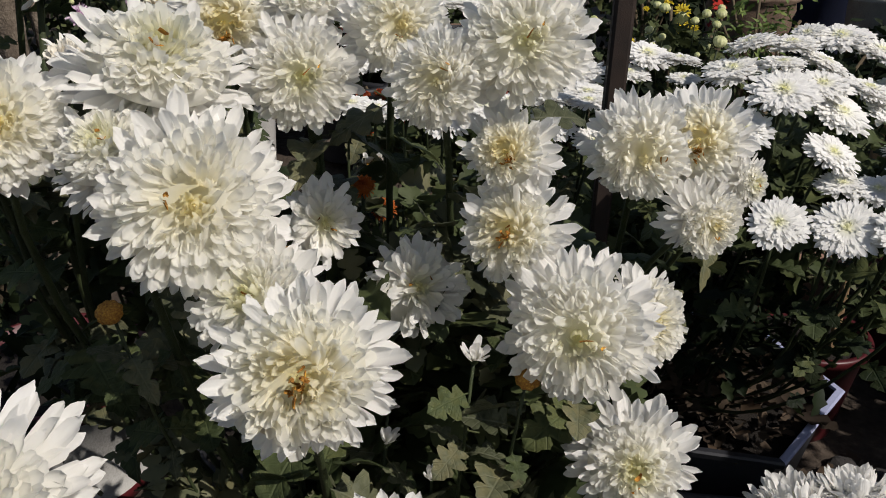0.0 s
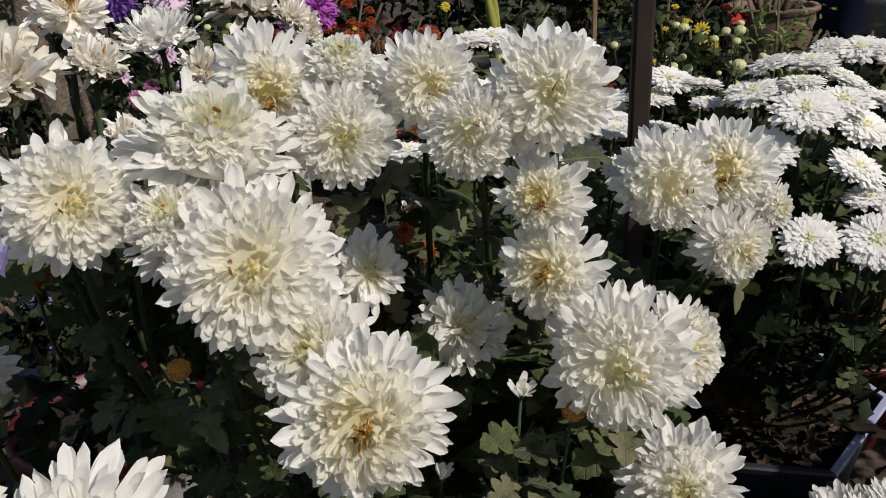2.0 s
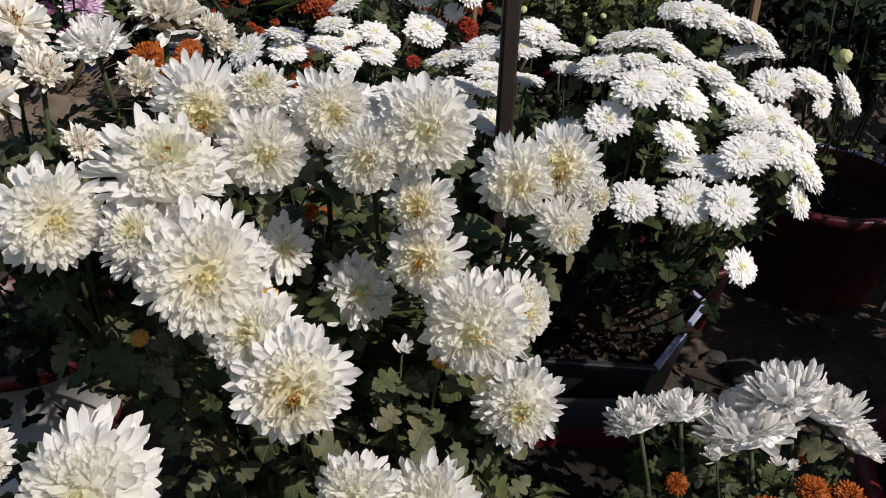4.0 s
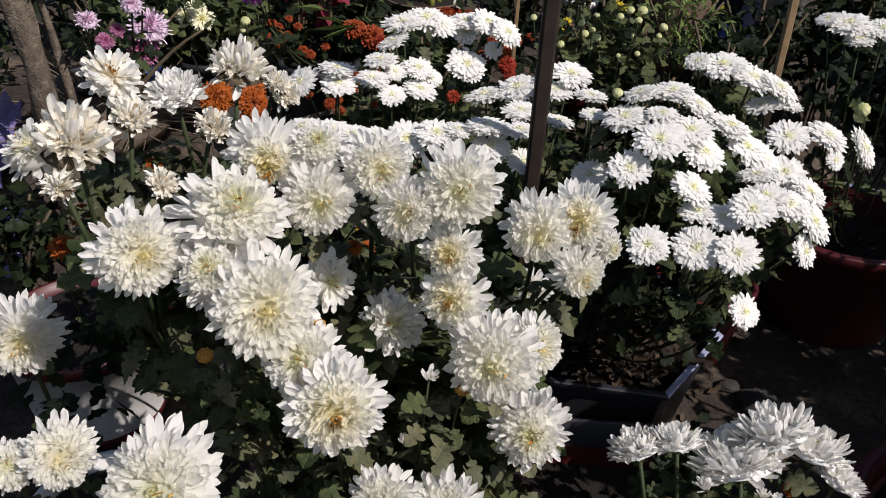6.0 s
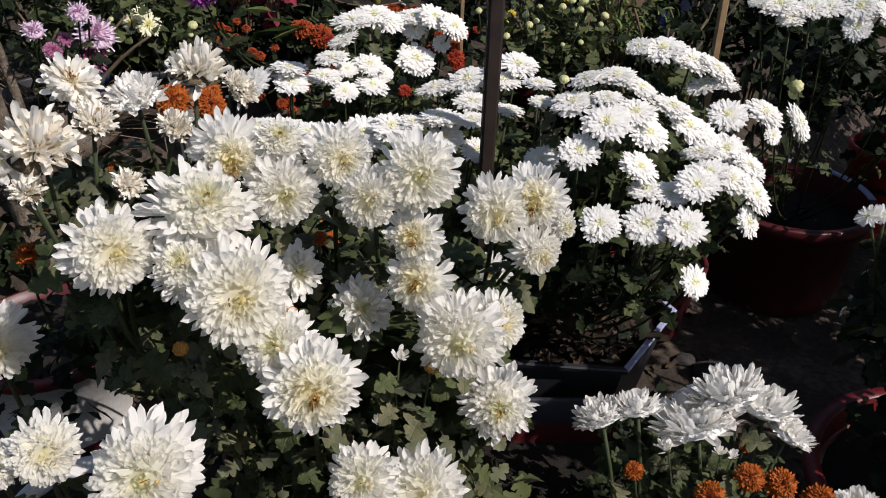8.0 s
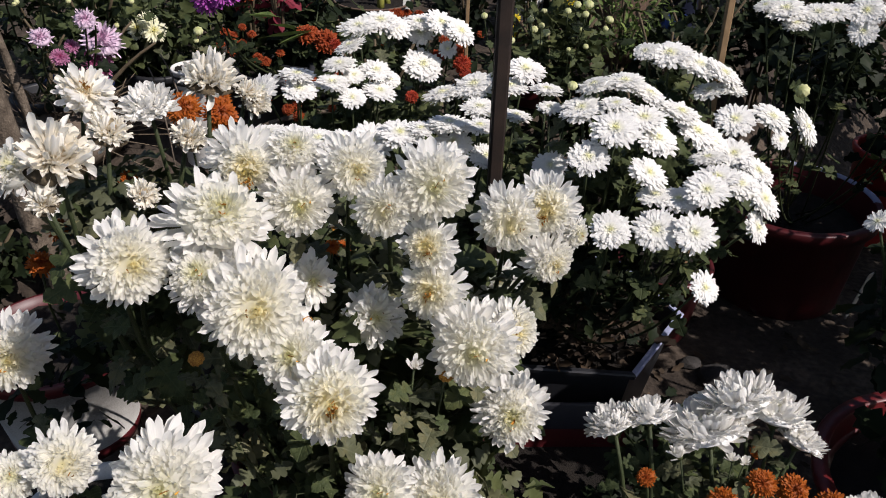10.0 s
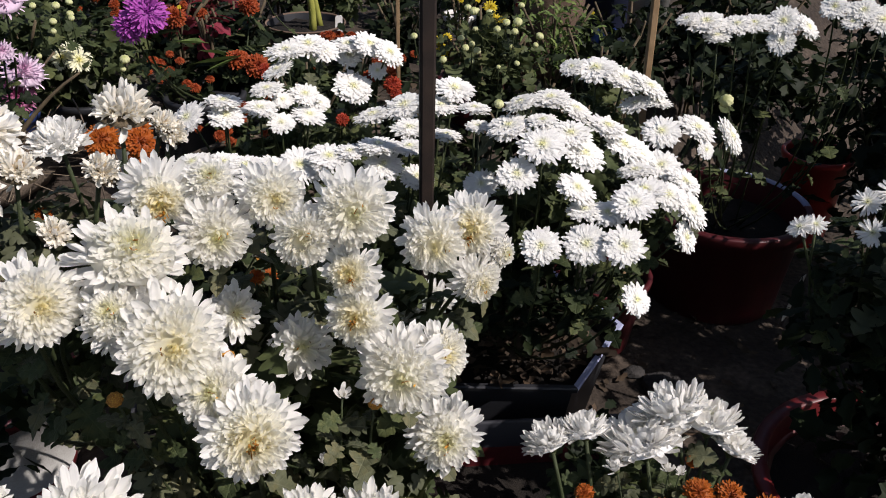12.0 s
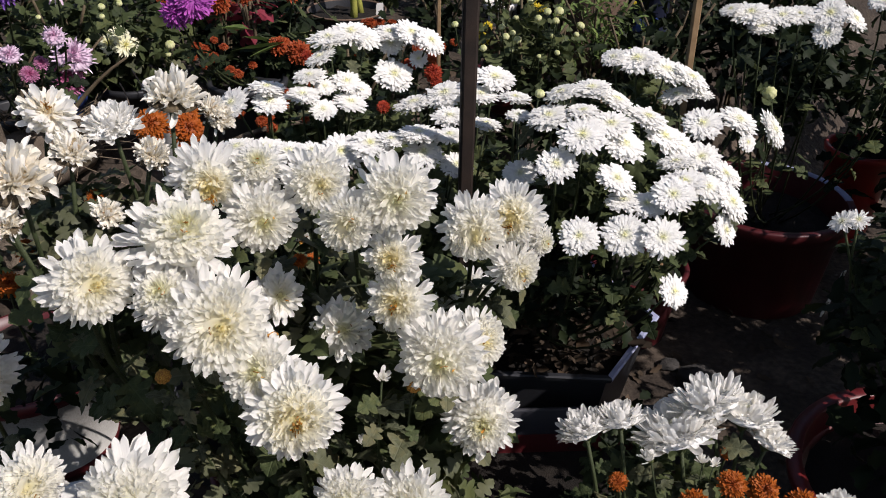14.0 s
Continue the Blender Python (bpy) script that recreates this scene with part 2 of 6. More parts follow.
SCUFFED = rough_material("scuffed_white_wall", [(0.3, (0.16, 0.15, 0.14)), (0.5, (0.34, 0.33, 0.31)), (0.75, (0.48, 0.47, 0.44))], 8, 0.7, 0.3, 0.003)
VIOLET = rough_material("violet_plastic", [(0.3, (0.09, 0.072, 0.18)), (0.7, (0.17, 0.145, 0.29))], 8, 0.5, 0.2, 0.003)
BRICK = rough_material("old_brick", [(0.3, (0.15, 0.08, 0.055)), (0.7, (0.34, 0.22, 0.16))], 14, 0.9, 0.5, 0.004)


# ---- building blocks ----
def mesh_from(name, verts, faces, mats, smooth=True, index=None):
    me = bpy.data.meshes.new(name)
    me.from_pydata(verts, [], faces)
    for m in mats:
        me.materials.append(m)
    if smooth:
        me.polygons.foreach_set("use_smooth", [True] * len(me.polygons))
    if index is not None:
        me.polygons.foreach_set("material_index", index)
    me.update()
    return me


def part(name, me, parent, m=None, label=""):
    ob = new(name, me)
    ob.parent = parent
    if m is not None:
        ob.matrix_basis = m
    return tagged(ob, label) if label else ob


def thing(name, x, y, z, label, category, group="", kind=""):
    ob = new(name)
    ob.empty_display_size = 0.05
    ob.location = (x, y, ground_z(x, y) if z is None else z)
    return tagged(ob, label, category, group, kind)


class Shape:
    """Gathers vertices and faces of one mesh."""

    def __init__(self):
        self.v, self.f, self.k = [], [], []

    def add(self, verts, faces, m=None, slot=0):
        o = len(self.v)
        self.v += [tuple(m @ Vector(p)) if m is not None else tuple(p) for p in verts]
        self.f += [tuple(i + o for i in f) for f in faces]
        self.k += [slot] * len(faces)

    def mesh(self, name, mats, smooth=True):
        return mesh_from(name, self.v, self.f, mats, smooth, self.k)


def grid_faces(rows, cols, close=False):
    out = []
    for i in range(rows - 1):
        for j in range(cols if close else cols - 1):
            k = (j + 1) % cols
            out.append((i * cols + j, i * cols + k, (i + 1) * cols + k, (i + 1) * cols + j))
    return out


def petal_points(width, cup, curl, twist, point, rng, rows=7, cols=3, groove=0.0):
    """A petal of length 1 along x: strap-shaped with a rounded tip, cupped across, curled along, perhaps grooved."""
    verts = []
    bow = rng.uniform(-0.10, 0.04)
    nick = rng.uniform(-0.02, 0.02)
    for i in range(rows):
        s = 1 - (1 - i / (rows - 1)) ** 1.9
        w = width * (0.40 + 0.60 * math.sin(min(1, s / 0.68) * math.pi / 2) ** 1.2)
        if s > 0.87:
            q = (s - 0.87) / 0.13
            w *= max(point * 0.45, math.sqrt(max(0, 1 - q * q)))
        side = twist * math.sin(s * 2.2)
        lift = 0.010 * rng.uniform(-1, 1) if i else 0
        for j in range(cols):
            v = 2 * j / (cols - 1) - 1
            x = s - (0.03 * v * v - nick * (1 - abs(v))) * s ** 3
            z = curl * s * s + cup * w * (v * v) * 1.2 + bow * math.sin(s * math.pi) - groove * w * math.cos(2 * math.pi * v) * min(1, 2 * s)
            verts.append((x, v * w + side, z + lift))
    return verts, grid_faces(rows, cols)


def lathe(profile, segs=40):
    verts = []
    for r, z in profile:
        for j in range(segs):
            a = 2 * math.pi * j / segs
            verts.append((r * math.cos(a), r * math.sin(a), z))
    return verts, grid_faces(len(profile), segs, True)


def tube(points, radii, sides=6):
    verts = []
    for i, p in enumerate(points):
        d = (points[min(i + 1, len(points) - 1)] - points[max(i - 1, 0)]).normalized()
        u = d.orthogonal().normalized() if i == 0 else (u - d * u.dot(d)).normalized()
        w = d.cross(u)
        for j in range(sides):
            a = 2 * math.pi * j / sides
            verts.append(tuple(p + (u * math.cos(a) + w * math.sin(a)) * radii[i]))
    faces = grid_faces(len(points), sides, True)
    faces.append(tuple(range(sides))[::-1])
    faces.append(tuple((len(points) - 1) * sides + j for j in range(sides)))
    return verts, faces


def bezier(a, b, c, n):
    return [a * (1 - s) ** 2 + b * (2 * s * (1 - s)) + c * s * s for s in (i / (n - 1) for i in range(n))]


def facing(n):
    return Vector(n).normalized().to_track_quat("Z", "Y").to_matrix().to_4x4()


rng = random.Random(7)
PETALS = {}
for kind, mat, wide, curls, cups, bent in (("white", WHITE, 0.081, (-0.30, 0.28), (0.10, 0.8), 0.12),
                                           ("cream", CREAM, 0.104, (-0.30, 0.85), (0.4, 1.4), 0.30),
                                           ("bowl", WHITE, 0.112, (0.0, 0.34), (0.15, 0.6), 0.08)):
    PETALS[kind] = []
    for k in range(16):
        v, f = petal_points(wide * rng.uniform(0.8, 1.15), rng.uniform(*cups), rng.uniform(*curls), rng.uniform(-bent, bent), rng.uniform(0.45, 0.8), rng, 9, 5, 0.09)
        PETALS[kind].append(mesh_from("petal", v, f, [mat]))


def sway(a, q, seed, k=1.6):
    """A slow swing over a head, by which neighbouring florets lean together."""
    return noise.noise(Vector((k * q * math.cos(math.radians(a)) + seed * 3.1, k * q * math.sin(math.radians(a)), seed * 1.7)))


def heart_mesh(name, mat, seed, count=280, width=0.062, wild=1.4, lift=0.58, reach=0.27, eye=26, dead=2, skirt=(), blunt=0.6, clump=1.0, cols=3, core=0, low=0.0, stand=0.0, span=0.75):
    """The joined inner florets of a head of radius 1: overlapping short petals over a rounded dome, an eye of small incurved ones, some withered."""
    r = random.Random(seed)
    s = Shape()
    ex, ey = r.uniform(-0.09, 0.09) * clump, r.uniform(-0.09, 0.09) * clump - low

    def dome(q):
        return 0.08 + lift * (1 - min(1, q) ** 2) - 0.10 * max(0, 1 - q / 0.24)

    for k in range(count):
        tip = 0.15 + span * math.sqrt((k + 0.6) / count) * r.uniform(0.86, 1.09)
        a = 137.508 * k + r.uniform(-20, 20)
        size = 0.60 + 0.52 * tip
        back = min(tip + 0.10, reach * size * r.uniform(0.8, 1.18))
        root = tip - back
        proud = r.random() ** 3
        stir = 1 + 1.8 * clump * max(0, 0.55 - tip)
        z0, z1 = dome(abs(root)) - 0.10, dome(tip) + (0.02 + 0.17 * proud) * wild
        L = math.hypot(back, z1 - z0)
        elev = math.degrees(math.atan2(z1 - z0, back)) + r.uniform(-8, 14) * wild + 22 * clump * sway(a, tip, seed) + stand * (1.1 - tip)
        v, f = petal_points(width * size * r.uniform(0.72, 1.25) / L, r.uniform(0.2, 0.9), r.uniform(-0.30, 0.26) + stand * 0.006, r.uniform(-0.16, 0.16), blunt, r, 5, cols, 0.06 if cols > 3 else 0)
        m = pose(0, 0, 0, 0, 0, a) @ pose(root + ex, ey, z0, r.uniform(-26, 26) * wild * stir, -(elev + 20 * (stir - 1) * r.uniform(-0.4, 1)), r.uniform(-16, 16) * wild * stir + 26 * clump * sway(a, tip, seed + 50)) @ Matrix.Diagonal((L, L, L, 1))
        s.add(v, f, m)
    for k in range(eye):
        q, a = 0.20 * math.sqrt((k + 0.5) / eye), 137.508 * k
        L = r.uniform(0.15, 0.26)
        v, f = petal_points(r.uniform(0.12, 0.20), 0.8, r.uniform(-0.1, 0.45), r.uniform(-0.1, 0.1), 0.5, r, 4)
        m = pose(ex, ey, 0, 0, 0, a) @ pose(q, 0, dome(0) - 0.12 + 0.08 * q / 0.20, r.uniform(-25, 25), -(90 + r.uniform(-24, 40)), r.uniform(-25, 25)) @ Matrix.Diagonal((L, L, L, 1))
        s.add(v, f, m)
    for n, elev, length in skirt:
        for j in range(n):
            v, f = petal_points(width * r.uniform(0.8, 1.25), r.uniform(0.1, 0.6), r.uniform(-0.2, 0.15), r.uniform(-0.08, 0.08), blunt, r, 5)
            L = length * r.uniform(0.82, 1.08)
            m = pose(0, 0, 0, 0, 0, 360 * (j + r.uniform(-0.35, 0.35)) / n) @ pose(0.04, 0, 0.05, r.uniform(-22, 22), -(elev + r.uniform(-8, 8)), r.uniform(-6, 6)) @ Matrix.Diagonal((L, L, L, 1))
            s.add(v, f, m)
    da = r.uniform(0, 360)
    for k in range(dead):
        q, a = r.uniform(0.02, 0.20) if dead > 3 else r.uniform(0.1, 0.4), da + r.uniform(-70, 70)
        L = r.uniform(0.08, 0.16)
        v, f = petal_points(r.uniform(0.12, 0.26), 0.9, r.uniform(0.2, 0.9), r.uniform(-0.4, 0.4), 0.3, r, 5)
        m = pose(ex, ey, 0, 0, 0, a) @ pose(q, 0, dome(q) + 0.085, r.uniform(-60, 60), -r.uniform(5, 60), r.uniform(0, 360)) @ Matrix.Diagonal((L, L, L, 1))
        s.add(v, f, m, 2)
    v, f = lathe([(max(0.01, q * span / 0.75), dome(q * span / 0.75) - (0.045 if count > 125 else 0.12)) for q in (0.0, 0.2, 0.4, 0.6, 0.78)] + [(0.30, 0.0)], 20)
    s.add(v, [h[::-1] for h in f], None, core)
    v, f = lathe([(0.03, -0.26), (0.11, -0.16), (0.22, -0.04), (0.30, 0.0), (0.02, 0.02)], 10)
    s.add(v, f, None, 1)
    return s.mesh(name, [mat, LEAF, WITHERED, STEM_WOODY])


HEARTS = {
    "white": [heart_mesh("flower_head", (WHITE_HEART, GREEN_HEART)[k % 2], 20 + k, 250, 0.066, lift=0.56, cols=5, low=0.13, stand=10, span=0.68) for k in range(4)] + [heart_mesh("flower_head", BROWN_HEART, 30 + k, 240, 0.066, lift=0.54, dead=16, cols=5, low=0.13, stand=8, span=0.66) for k in range(3)],
    "bowl": [heart_mesh("flower_head", BOWL_HEART, 50 + k, 200, 0.074, 0.6, 0.46, 0.30, 16, 0) for k in range(2)],
    "half": [heart_mesh("flower_head", GREEN_HEART, 56 + k, 70, 0.085, 2.0, 0.34, 0.36, 24, 3, cols=5) for k in range(2)],
    "loose": [heart_mesh("flower_head", CREAM_HEART, 46, 50, 0.08, 1.8, 0.22, 0.32, 18, 14, cols=5)],
    "cream": [heart_mesh("flower_head", CREAM_HEART, 40 + k, 120, 0.098, 2.3, 0.34, 0.44, 16, 14, cols=5, core=3) for k in range(3)],
}
OUTER = {
    "white": [(16, -40, 0.86, 0.07), (21, -26, 0.96, 0.07), (24, -11, 1.0, 0.07), (24, 4, 0.96, 0.07), (22, 18, 0.89, 0.07)],
    "half": [(11, -24, 0.98, 0.07), (12, -6, 1.0, 0.07), (12, 12, 0.92, 0.07), (10, 30, 0.74, 0.07)],
    "loose": [(11, -10, 0.94, 0.08), (12, 6, 1.0, 0.08), (12, 22, 0.95, 0.08), (10, 38, 0.84, 0.08)],
    "cream": [(11, -8, 0.82, 0.08), (14, 10, 0.94, 0.08), (15, 28, 0.95, 0.09), (15, 45, 0.92, 0.09), (13, 62, 0.84, 0.09)],
    "bowl": [(17, 6, 0.90, 0.16), (21, 21, 0.94, 0.16), (23, 36, 0.92, 0.16), (22, 50, 0.84, 0.15), (19, 64, 0.76, 0.14)],
}


def big_head(parent, kind, p, d, n, seed, which=None):
    """A large double bloom: inner florets, with its outer petals as pieces."""
    r = random.Random(seed)
    look_kind = kind if kind in PETALS else "white"
    hearts = HEARTS[kind]
    head = part("flower_head", hearts[which if which is not None else r.randrange(min(4, len(hearts)))], parent)
    rad = d / 2 * (1.13 if kind == "bowl" else 0.985)
    turn = r.uniform(0, 360)
    nod = 0.0
    if kind == "bowl":
        n = Vector((n[0], n[1] * 0.6, n[2]))
    elif kind == "white":
        turn, nod = r.uniform(-60, 60), 1.0
        n = Vector(n).normalized() + Vector((r.uniform(-0.16, 0.16), 0, 0 if n[2] > 0.85 else r.uniform(-0.40, -0.12)))
    head.matrix_basis = Matrix.Translation(Vector(p) - parent.location - Vector(n).normalized() * rad * (0.34 if kind == "bowl" else 0.20)) @ facing(n) @ pose(0, 0, 0, 0, 0, turn) @ Matrix.Diagonal((rad * r.uniform(0.92, 1.06), rad * r.uniform(0.92, 1.06), rad * (0.95 if kind == "bowl" else r.uniform(0.9, 1.15)), 1))
    wild = 19 if kind == "cream" else 18 if kind in ("loose", "half") else 6 if kind == "bowl" else 12
    for count, elev, length, base in OUTER[kind]:
        for j in range(count):
            a = 360 * (j + r.uniform(-0.36, 0.36)) / count
            lean = sway(a, 1, seed % 97)
            L = length * (r.uniform(0.66, 1.1) if kind == "cream" else r.uniform(0.88, 1.05)) * (1 + 0.14 * lean + 0.09 * nod * math.sin(math.radians(a + turn)))
            W = r.uniform(0.85, 1.12) * (1.45 if kind in ("loose", "half") else 1)
            m = pose(0, 0, 0, 0, 0, a) @ pose(base, 0, 0.06 + 0.12 * max(0, elev) / 90, r.uniform(-1, 1) * (13 if kind == "bowl" else 30), -(elev + r.uniform(-wild, wild) + (0 if kind == "bowl" else 16) * lean), r.uniform(-10, 10) + 18 * sway(a, 1, seed % 89 + 20)) @ Matrix.Diagonal((L, L * W, L, 1))
            part("petal", r.choice(PETALS[look_kind]), head, m)
    return head


def pompon_mesh(name, mat, seed, layers, width, notch=0.35, back=LEAF):
    r = random.Random(seed)
    s = Shape()
    for n, elev, length in layers:
        for j in range(n):
            v, f = petal_points(width * r.uniform(0.75, 1.2), r.uniform(0.1, 0.6), r.uniform(-0.22, 0.16), r.uniform(-0.08, 0.08), notch, r, 4)
            a = 360 * (j + r.uniform(-0.3, 0.3)) / n
            L = length * r.uniform(0.80, 1.1)
            m = pose(0, 0, 0, 0, 0, a) @ pose(0.04, 0, 0.03 + 0.10 * max(0, elev) / 90, r.uniform(-24, 24), -(elev + r.uniform(-7, 7)), r.uniform(-7, 7)) @ Matrix.Diagonal((L, L, L, 1))
            s.add(v, f, m)
    v, f = lathe([(0.03, -0.22), (0.10, -0.16), (0.20, -0.03), (0.20, 0.05), (0.02, 0.10)], 10)
    s.add(v, f, None, 1)
    return s.mesh(name, [mat, back])


DAISY = [(22, -6, 0.98), (22, 4, 0.94), (16, 16, 0.74), (12, 34, 0.40), (12, 58, 0.26), (9, 80, 0.2)]
SKIRT = ((30, -10, 0.95), (30, -2, 0.99), (30, 6, 0.97))
POMPONS = [heart_mesh("flower_head", POMPON, 60 + k, 130, 0.074, 0.75, 0.36, 0.36, 24, 0, ((24, -14, 0.92), (27, -4, 1.0), (27, 5, 0.98), (24, 13, 0.92)), 0.9, 0.5) for k in range(5)]
DAISIES = [pompon_mesh("flower_head", POMPON, 70, DAISY, 0.085)]
ORANGES = [heart_mesh("flower_head", ORANGE, 80 + k, 190, 0.058, 1.3, 0.60, 0.26, 24, 0, SKIRT[1:]) for k in range(3)]
RUSTS = [heart_mesh("flower_head", RUST, 84 + k, 120, 0.07, 1.3, 0.60, 0.28, 16, 0, SKIRT[1:]) for k in range(2)]
REDS = [heart_mesh("flower_head", RED, 86, 120, 0.07, 1.3, 0.60, 0.28, 16, 0, SKIRT[1:])]
LILACS = [heart_mesh("flower_head", LILAC, 88 + k, 60, 0.045, 3.0, 0.34, 0.42, 10, 0, ((20, -14, 0.85), (20, 4, 0.95))) for k in range(2)]
PURPLES = [heart_mesh("flower_head", PURPLE, 92 + k, 110, 0.055, 1.6, 0.55, 0.32, 14, 0, SKIRT[1:]) for k in range(2)]
MAGENTAS = [heart_mesh("flower_head", MAGENTA, 95, 90, 0.05, 1.8, 0.40, 0.34, 14, 0, SKIRT[1:])]
VIOLETS = [heart_mesh("flower_head", DEEP_VIOLET, 93, 110, 0.045, 2.6, 0.42, 0.40, 14, 0, ((24, -10, 0.9), (24, 6, 0.98)))]
PALES = [pompon_mesh("flower_head", PALE, 97, DAISY, 0.085, 0.6)]
YELLOWS = [pompon_mesh("flower_head", YELLOW, 98, DAISY, 0.09)]


def bud_mesh(mat):
    """A closed round bud: tight ridged petals drawn to a point over a green calyx."""
    prof = [(0.03, -0.30), (0.16, -0.22), (0.42, -0.05), (0.60, 0.20), (0.66, 0.45), (0.56, 0.70), (0.34, 0.88), (0.10, 0.95), (0.01, 0.93)]
    v = []
    for i, (q, z) in enumerate(prof):
        for j in range(36):
            a = 2 * math.pi * j / 36
            k = 1 + (0.07 * math.cos(9 * a + 2.2 * z) if 2 < i < 8 else 0)
            v.append((q * k * math.cos(a), q * k * math.sin(a), z))
    me = mesh_from("bud", v, grid_faces(len(prof), 36, True), [mat, LEAF])
    for q in me.polygons:
        q.material_index = 1 if q.index // 36 < 2 else 0
    return me


BUDS = [bud_mesh(BUD)]
DEAD_BUDS = [bud_mesh(WITHERED)]
v, f = lathe([(0.03, -0.26), (0.11, -0.16), (0.22, -0.02), (0.27, 0.14), (0.24, 0.20), (0.02, 0.12)], 10)
CALYX = mesh_from("bud", v, f, [LEAF])


def small_head(parent, meshes, p, d, n, seed, name="flower_head"):
    r = random.Random(seed)
    rad = d / 2 * (0.98 if meshes is POMPONS else 1.05)
    head = part(name, r.choice(meshes), parent)
    head.matrix_basis = Matrix.Translation(Vector(p) - parent.location - Vector(n).normalized() * rad * 0.12) @ facing(n) @ pose(0, 0, 0, 0, 0, r.uniform(0, 360)) @ Matrix.Diagonal((rad, rad, rad * (0.46 if meshes is POMPONS else 0.85 if meshes is ORANGES else 1), 1))
    return head


LOBED = ((0.00, 0.00, 0.012), (0.14, 0.14, 0.016), (0.18, 0.19, 0.17), (0.22, 0.20, 0.27), (0.28, 0.31, 0.25), (0.34, 0.37, 0.13), (0.42, 0.40, 0.28), (0.48, 0.47, 0.40),
         (0.53, 0.56, 0.37), (0.57, 0.61, 0.27), (0.62, 0.65, 0.13), (0.68, 0.69, 0.24), (0.75, 0.77, 0.27), (0.81, 0.83, 0.19), (0.87, 0.90, 0.17), (0.94, 0.95, 0.08), (0.985, 1.0, 0.012))


def lobed_points(width, droop, fold, r):
    """A chrysanthemum leaf of length 1 along x: a stalk, two pairs of toothed lobes and a broad end."""
    verts = []
    sides = [r.uniform(0.8, 1.12), r.uniform(0.8, 1.12)]
    wave = r.uniform(0, 6)
    for rib, edge, w in LOBED:
        for v in (-1, -0.5, 0, 0.5, 1):
            k = abs(v)
            x = rib + (edge - rib) * k
            y = v * w * width / 0.40 * sides[v > 0]
            z = -droop * x * x + fold * abs(y) + 0.035 * math.sin(9 * x + wave) * k + (0.02 if 0.2 < k < 0.8 else 0) * min(1, 5 * w)
            verts.append((x, y, z))
    return verts, grid_faces(len(LOBED), 5)


def leaf_points(lobes, width, droop, fold, r, rows=15):
    """A lobed leaf of length 1 along x, folded along its midrib."""
    verts = []
    uneven = [r.uniform(0.88, 1.08) for _ in range(3)]
    for i in range(rows):
        s = i / (rows - 1)
        if s < 0.16:
            w = 0.02
        else:
            q = (s - 0.16) / 0.84
            w = width * (math.sin(math.pi * min(1, q * 0.93 + 0.07)) ** 0.75) * (0.34 + 0.66 * abs(math.sin(math.pi * lobes * q + 0.5)) ** 0.8) * (0.9 + 0.1 * (i % 2))
        z = -droop * s * s + 0.02 * math.sin(7 * s + lobes)
        for v in (-1, 0, 1):
            x = s + (0.07 * abs(v) if 0.2 < s < 0.95 else 0)
            verts.append((x, v * w * uneven[v + 1], z + abs(v) * w * fold))
    return verts, grid_faces(rows, 3)


def leaf_set(mat, seed, lobes=2.5, width=0.30, n=6):
    r = random.Random(seed)
    out = []
    for k in range(n):
        if lobes == 2.5:
            v, f = lobed_points(0.38 * r.uniform(0.85, 1.15), r.uniform(0.05, 0.55), r.uniform(-0.2, 0.45), r)
        else:
            v, f = leaf_points(lobes, width * r.uniform(0.85, 1.2), r.uniform(0.05, 0.45), r.uniform(-0.15, 0.45), r)
        out.append(mesh_from("leaf", v, f, [mat]))
    return out


LEAVES = leaf_set(LEAF, 110)
GREY_LEAVES = leaf_set(LEAF_GREY, 111)
BROAD_LEAVES = leaf_set(LEAF_BRIGHT, 114, 1.0, 0.24, 3)
SHADED_LEAVES = leaf_set(LEAF_SHADED, 112)


def leaf_pose(p, yaw, pitch, roll, size):
    return Matrix.Translation(p) @ pose(0, 0, 0, roll, pitch, yaw) @ Matrix.Diagonal((size, size, size, 1))


def stem_to(parent, root, head_at, n, r, thick=0.0035, mat=None, bow=0.35):
    """A stem from the soil to the underside of a head. Returns its points."""
    top = Vector(head_at) - parent.location
    n = Vector(n).normalized()
    span = (top - root).length
    ctrl = top - n * span * bow - Vector((0, 0, span * 0.25))
    ctrl.z = max(ctrl.z, root.z + 0.05)
    pts = bezier(root, ctrl, top, 10)
    v, f = tube(pts, [thick * (1.35 - 0.5 * i / 9) for i in range(10)], 6)
    part("stem", mesh_from("stem", v, f, [mat or STEM]), parent)
    return pts


def leaves_on(parent, pts, count, sizes, sets, r, low=0.3, high=0.93):
    for _ in range(count):
        s = r.uniform(low, high) * (len(pts) - 1)
        i = int(s)
        p = pts[i].lerp(pts[min(i + 1, len(pts) - 1)], s - i)
        size = r.uniform(*sizes)
        part("leaf", r.choice(r.choice(sets)), parent, leaf_pose(p, r.uniform(0, 360), r.uniform(-25, 40), r.uniform(-40, 40), size))


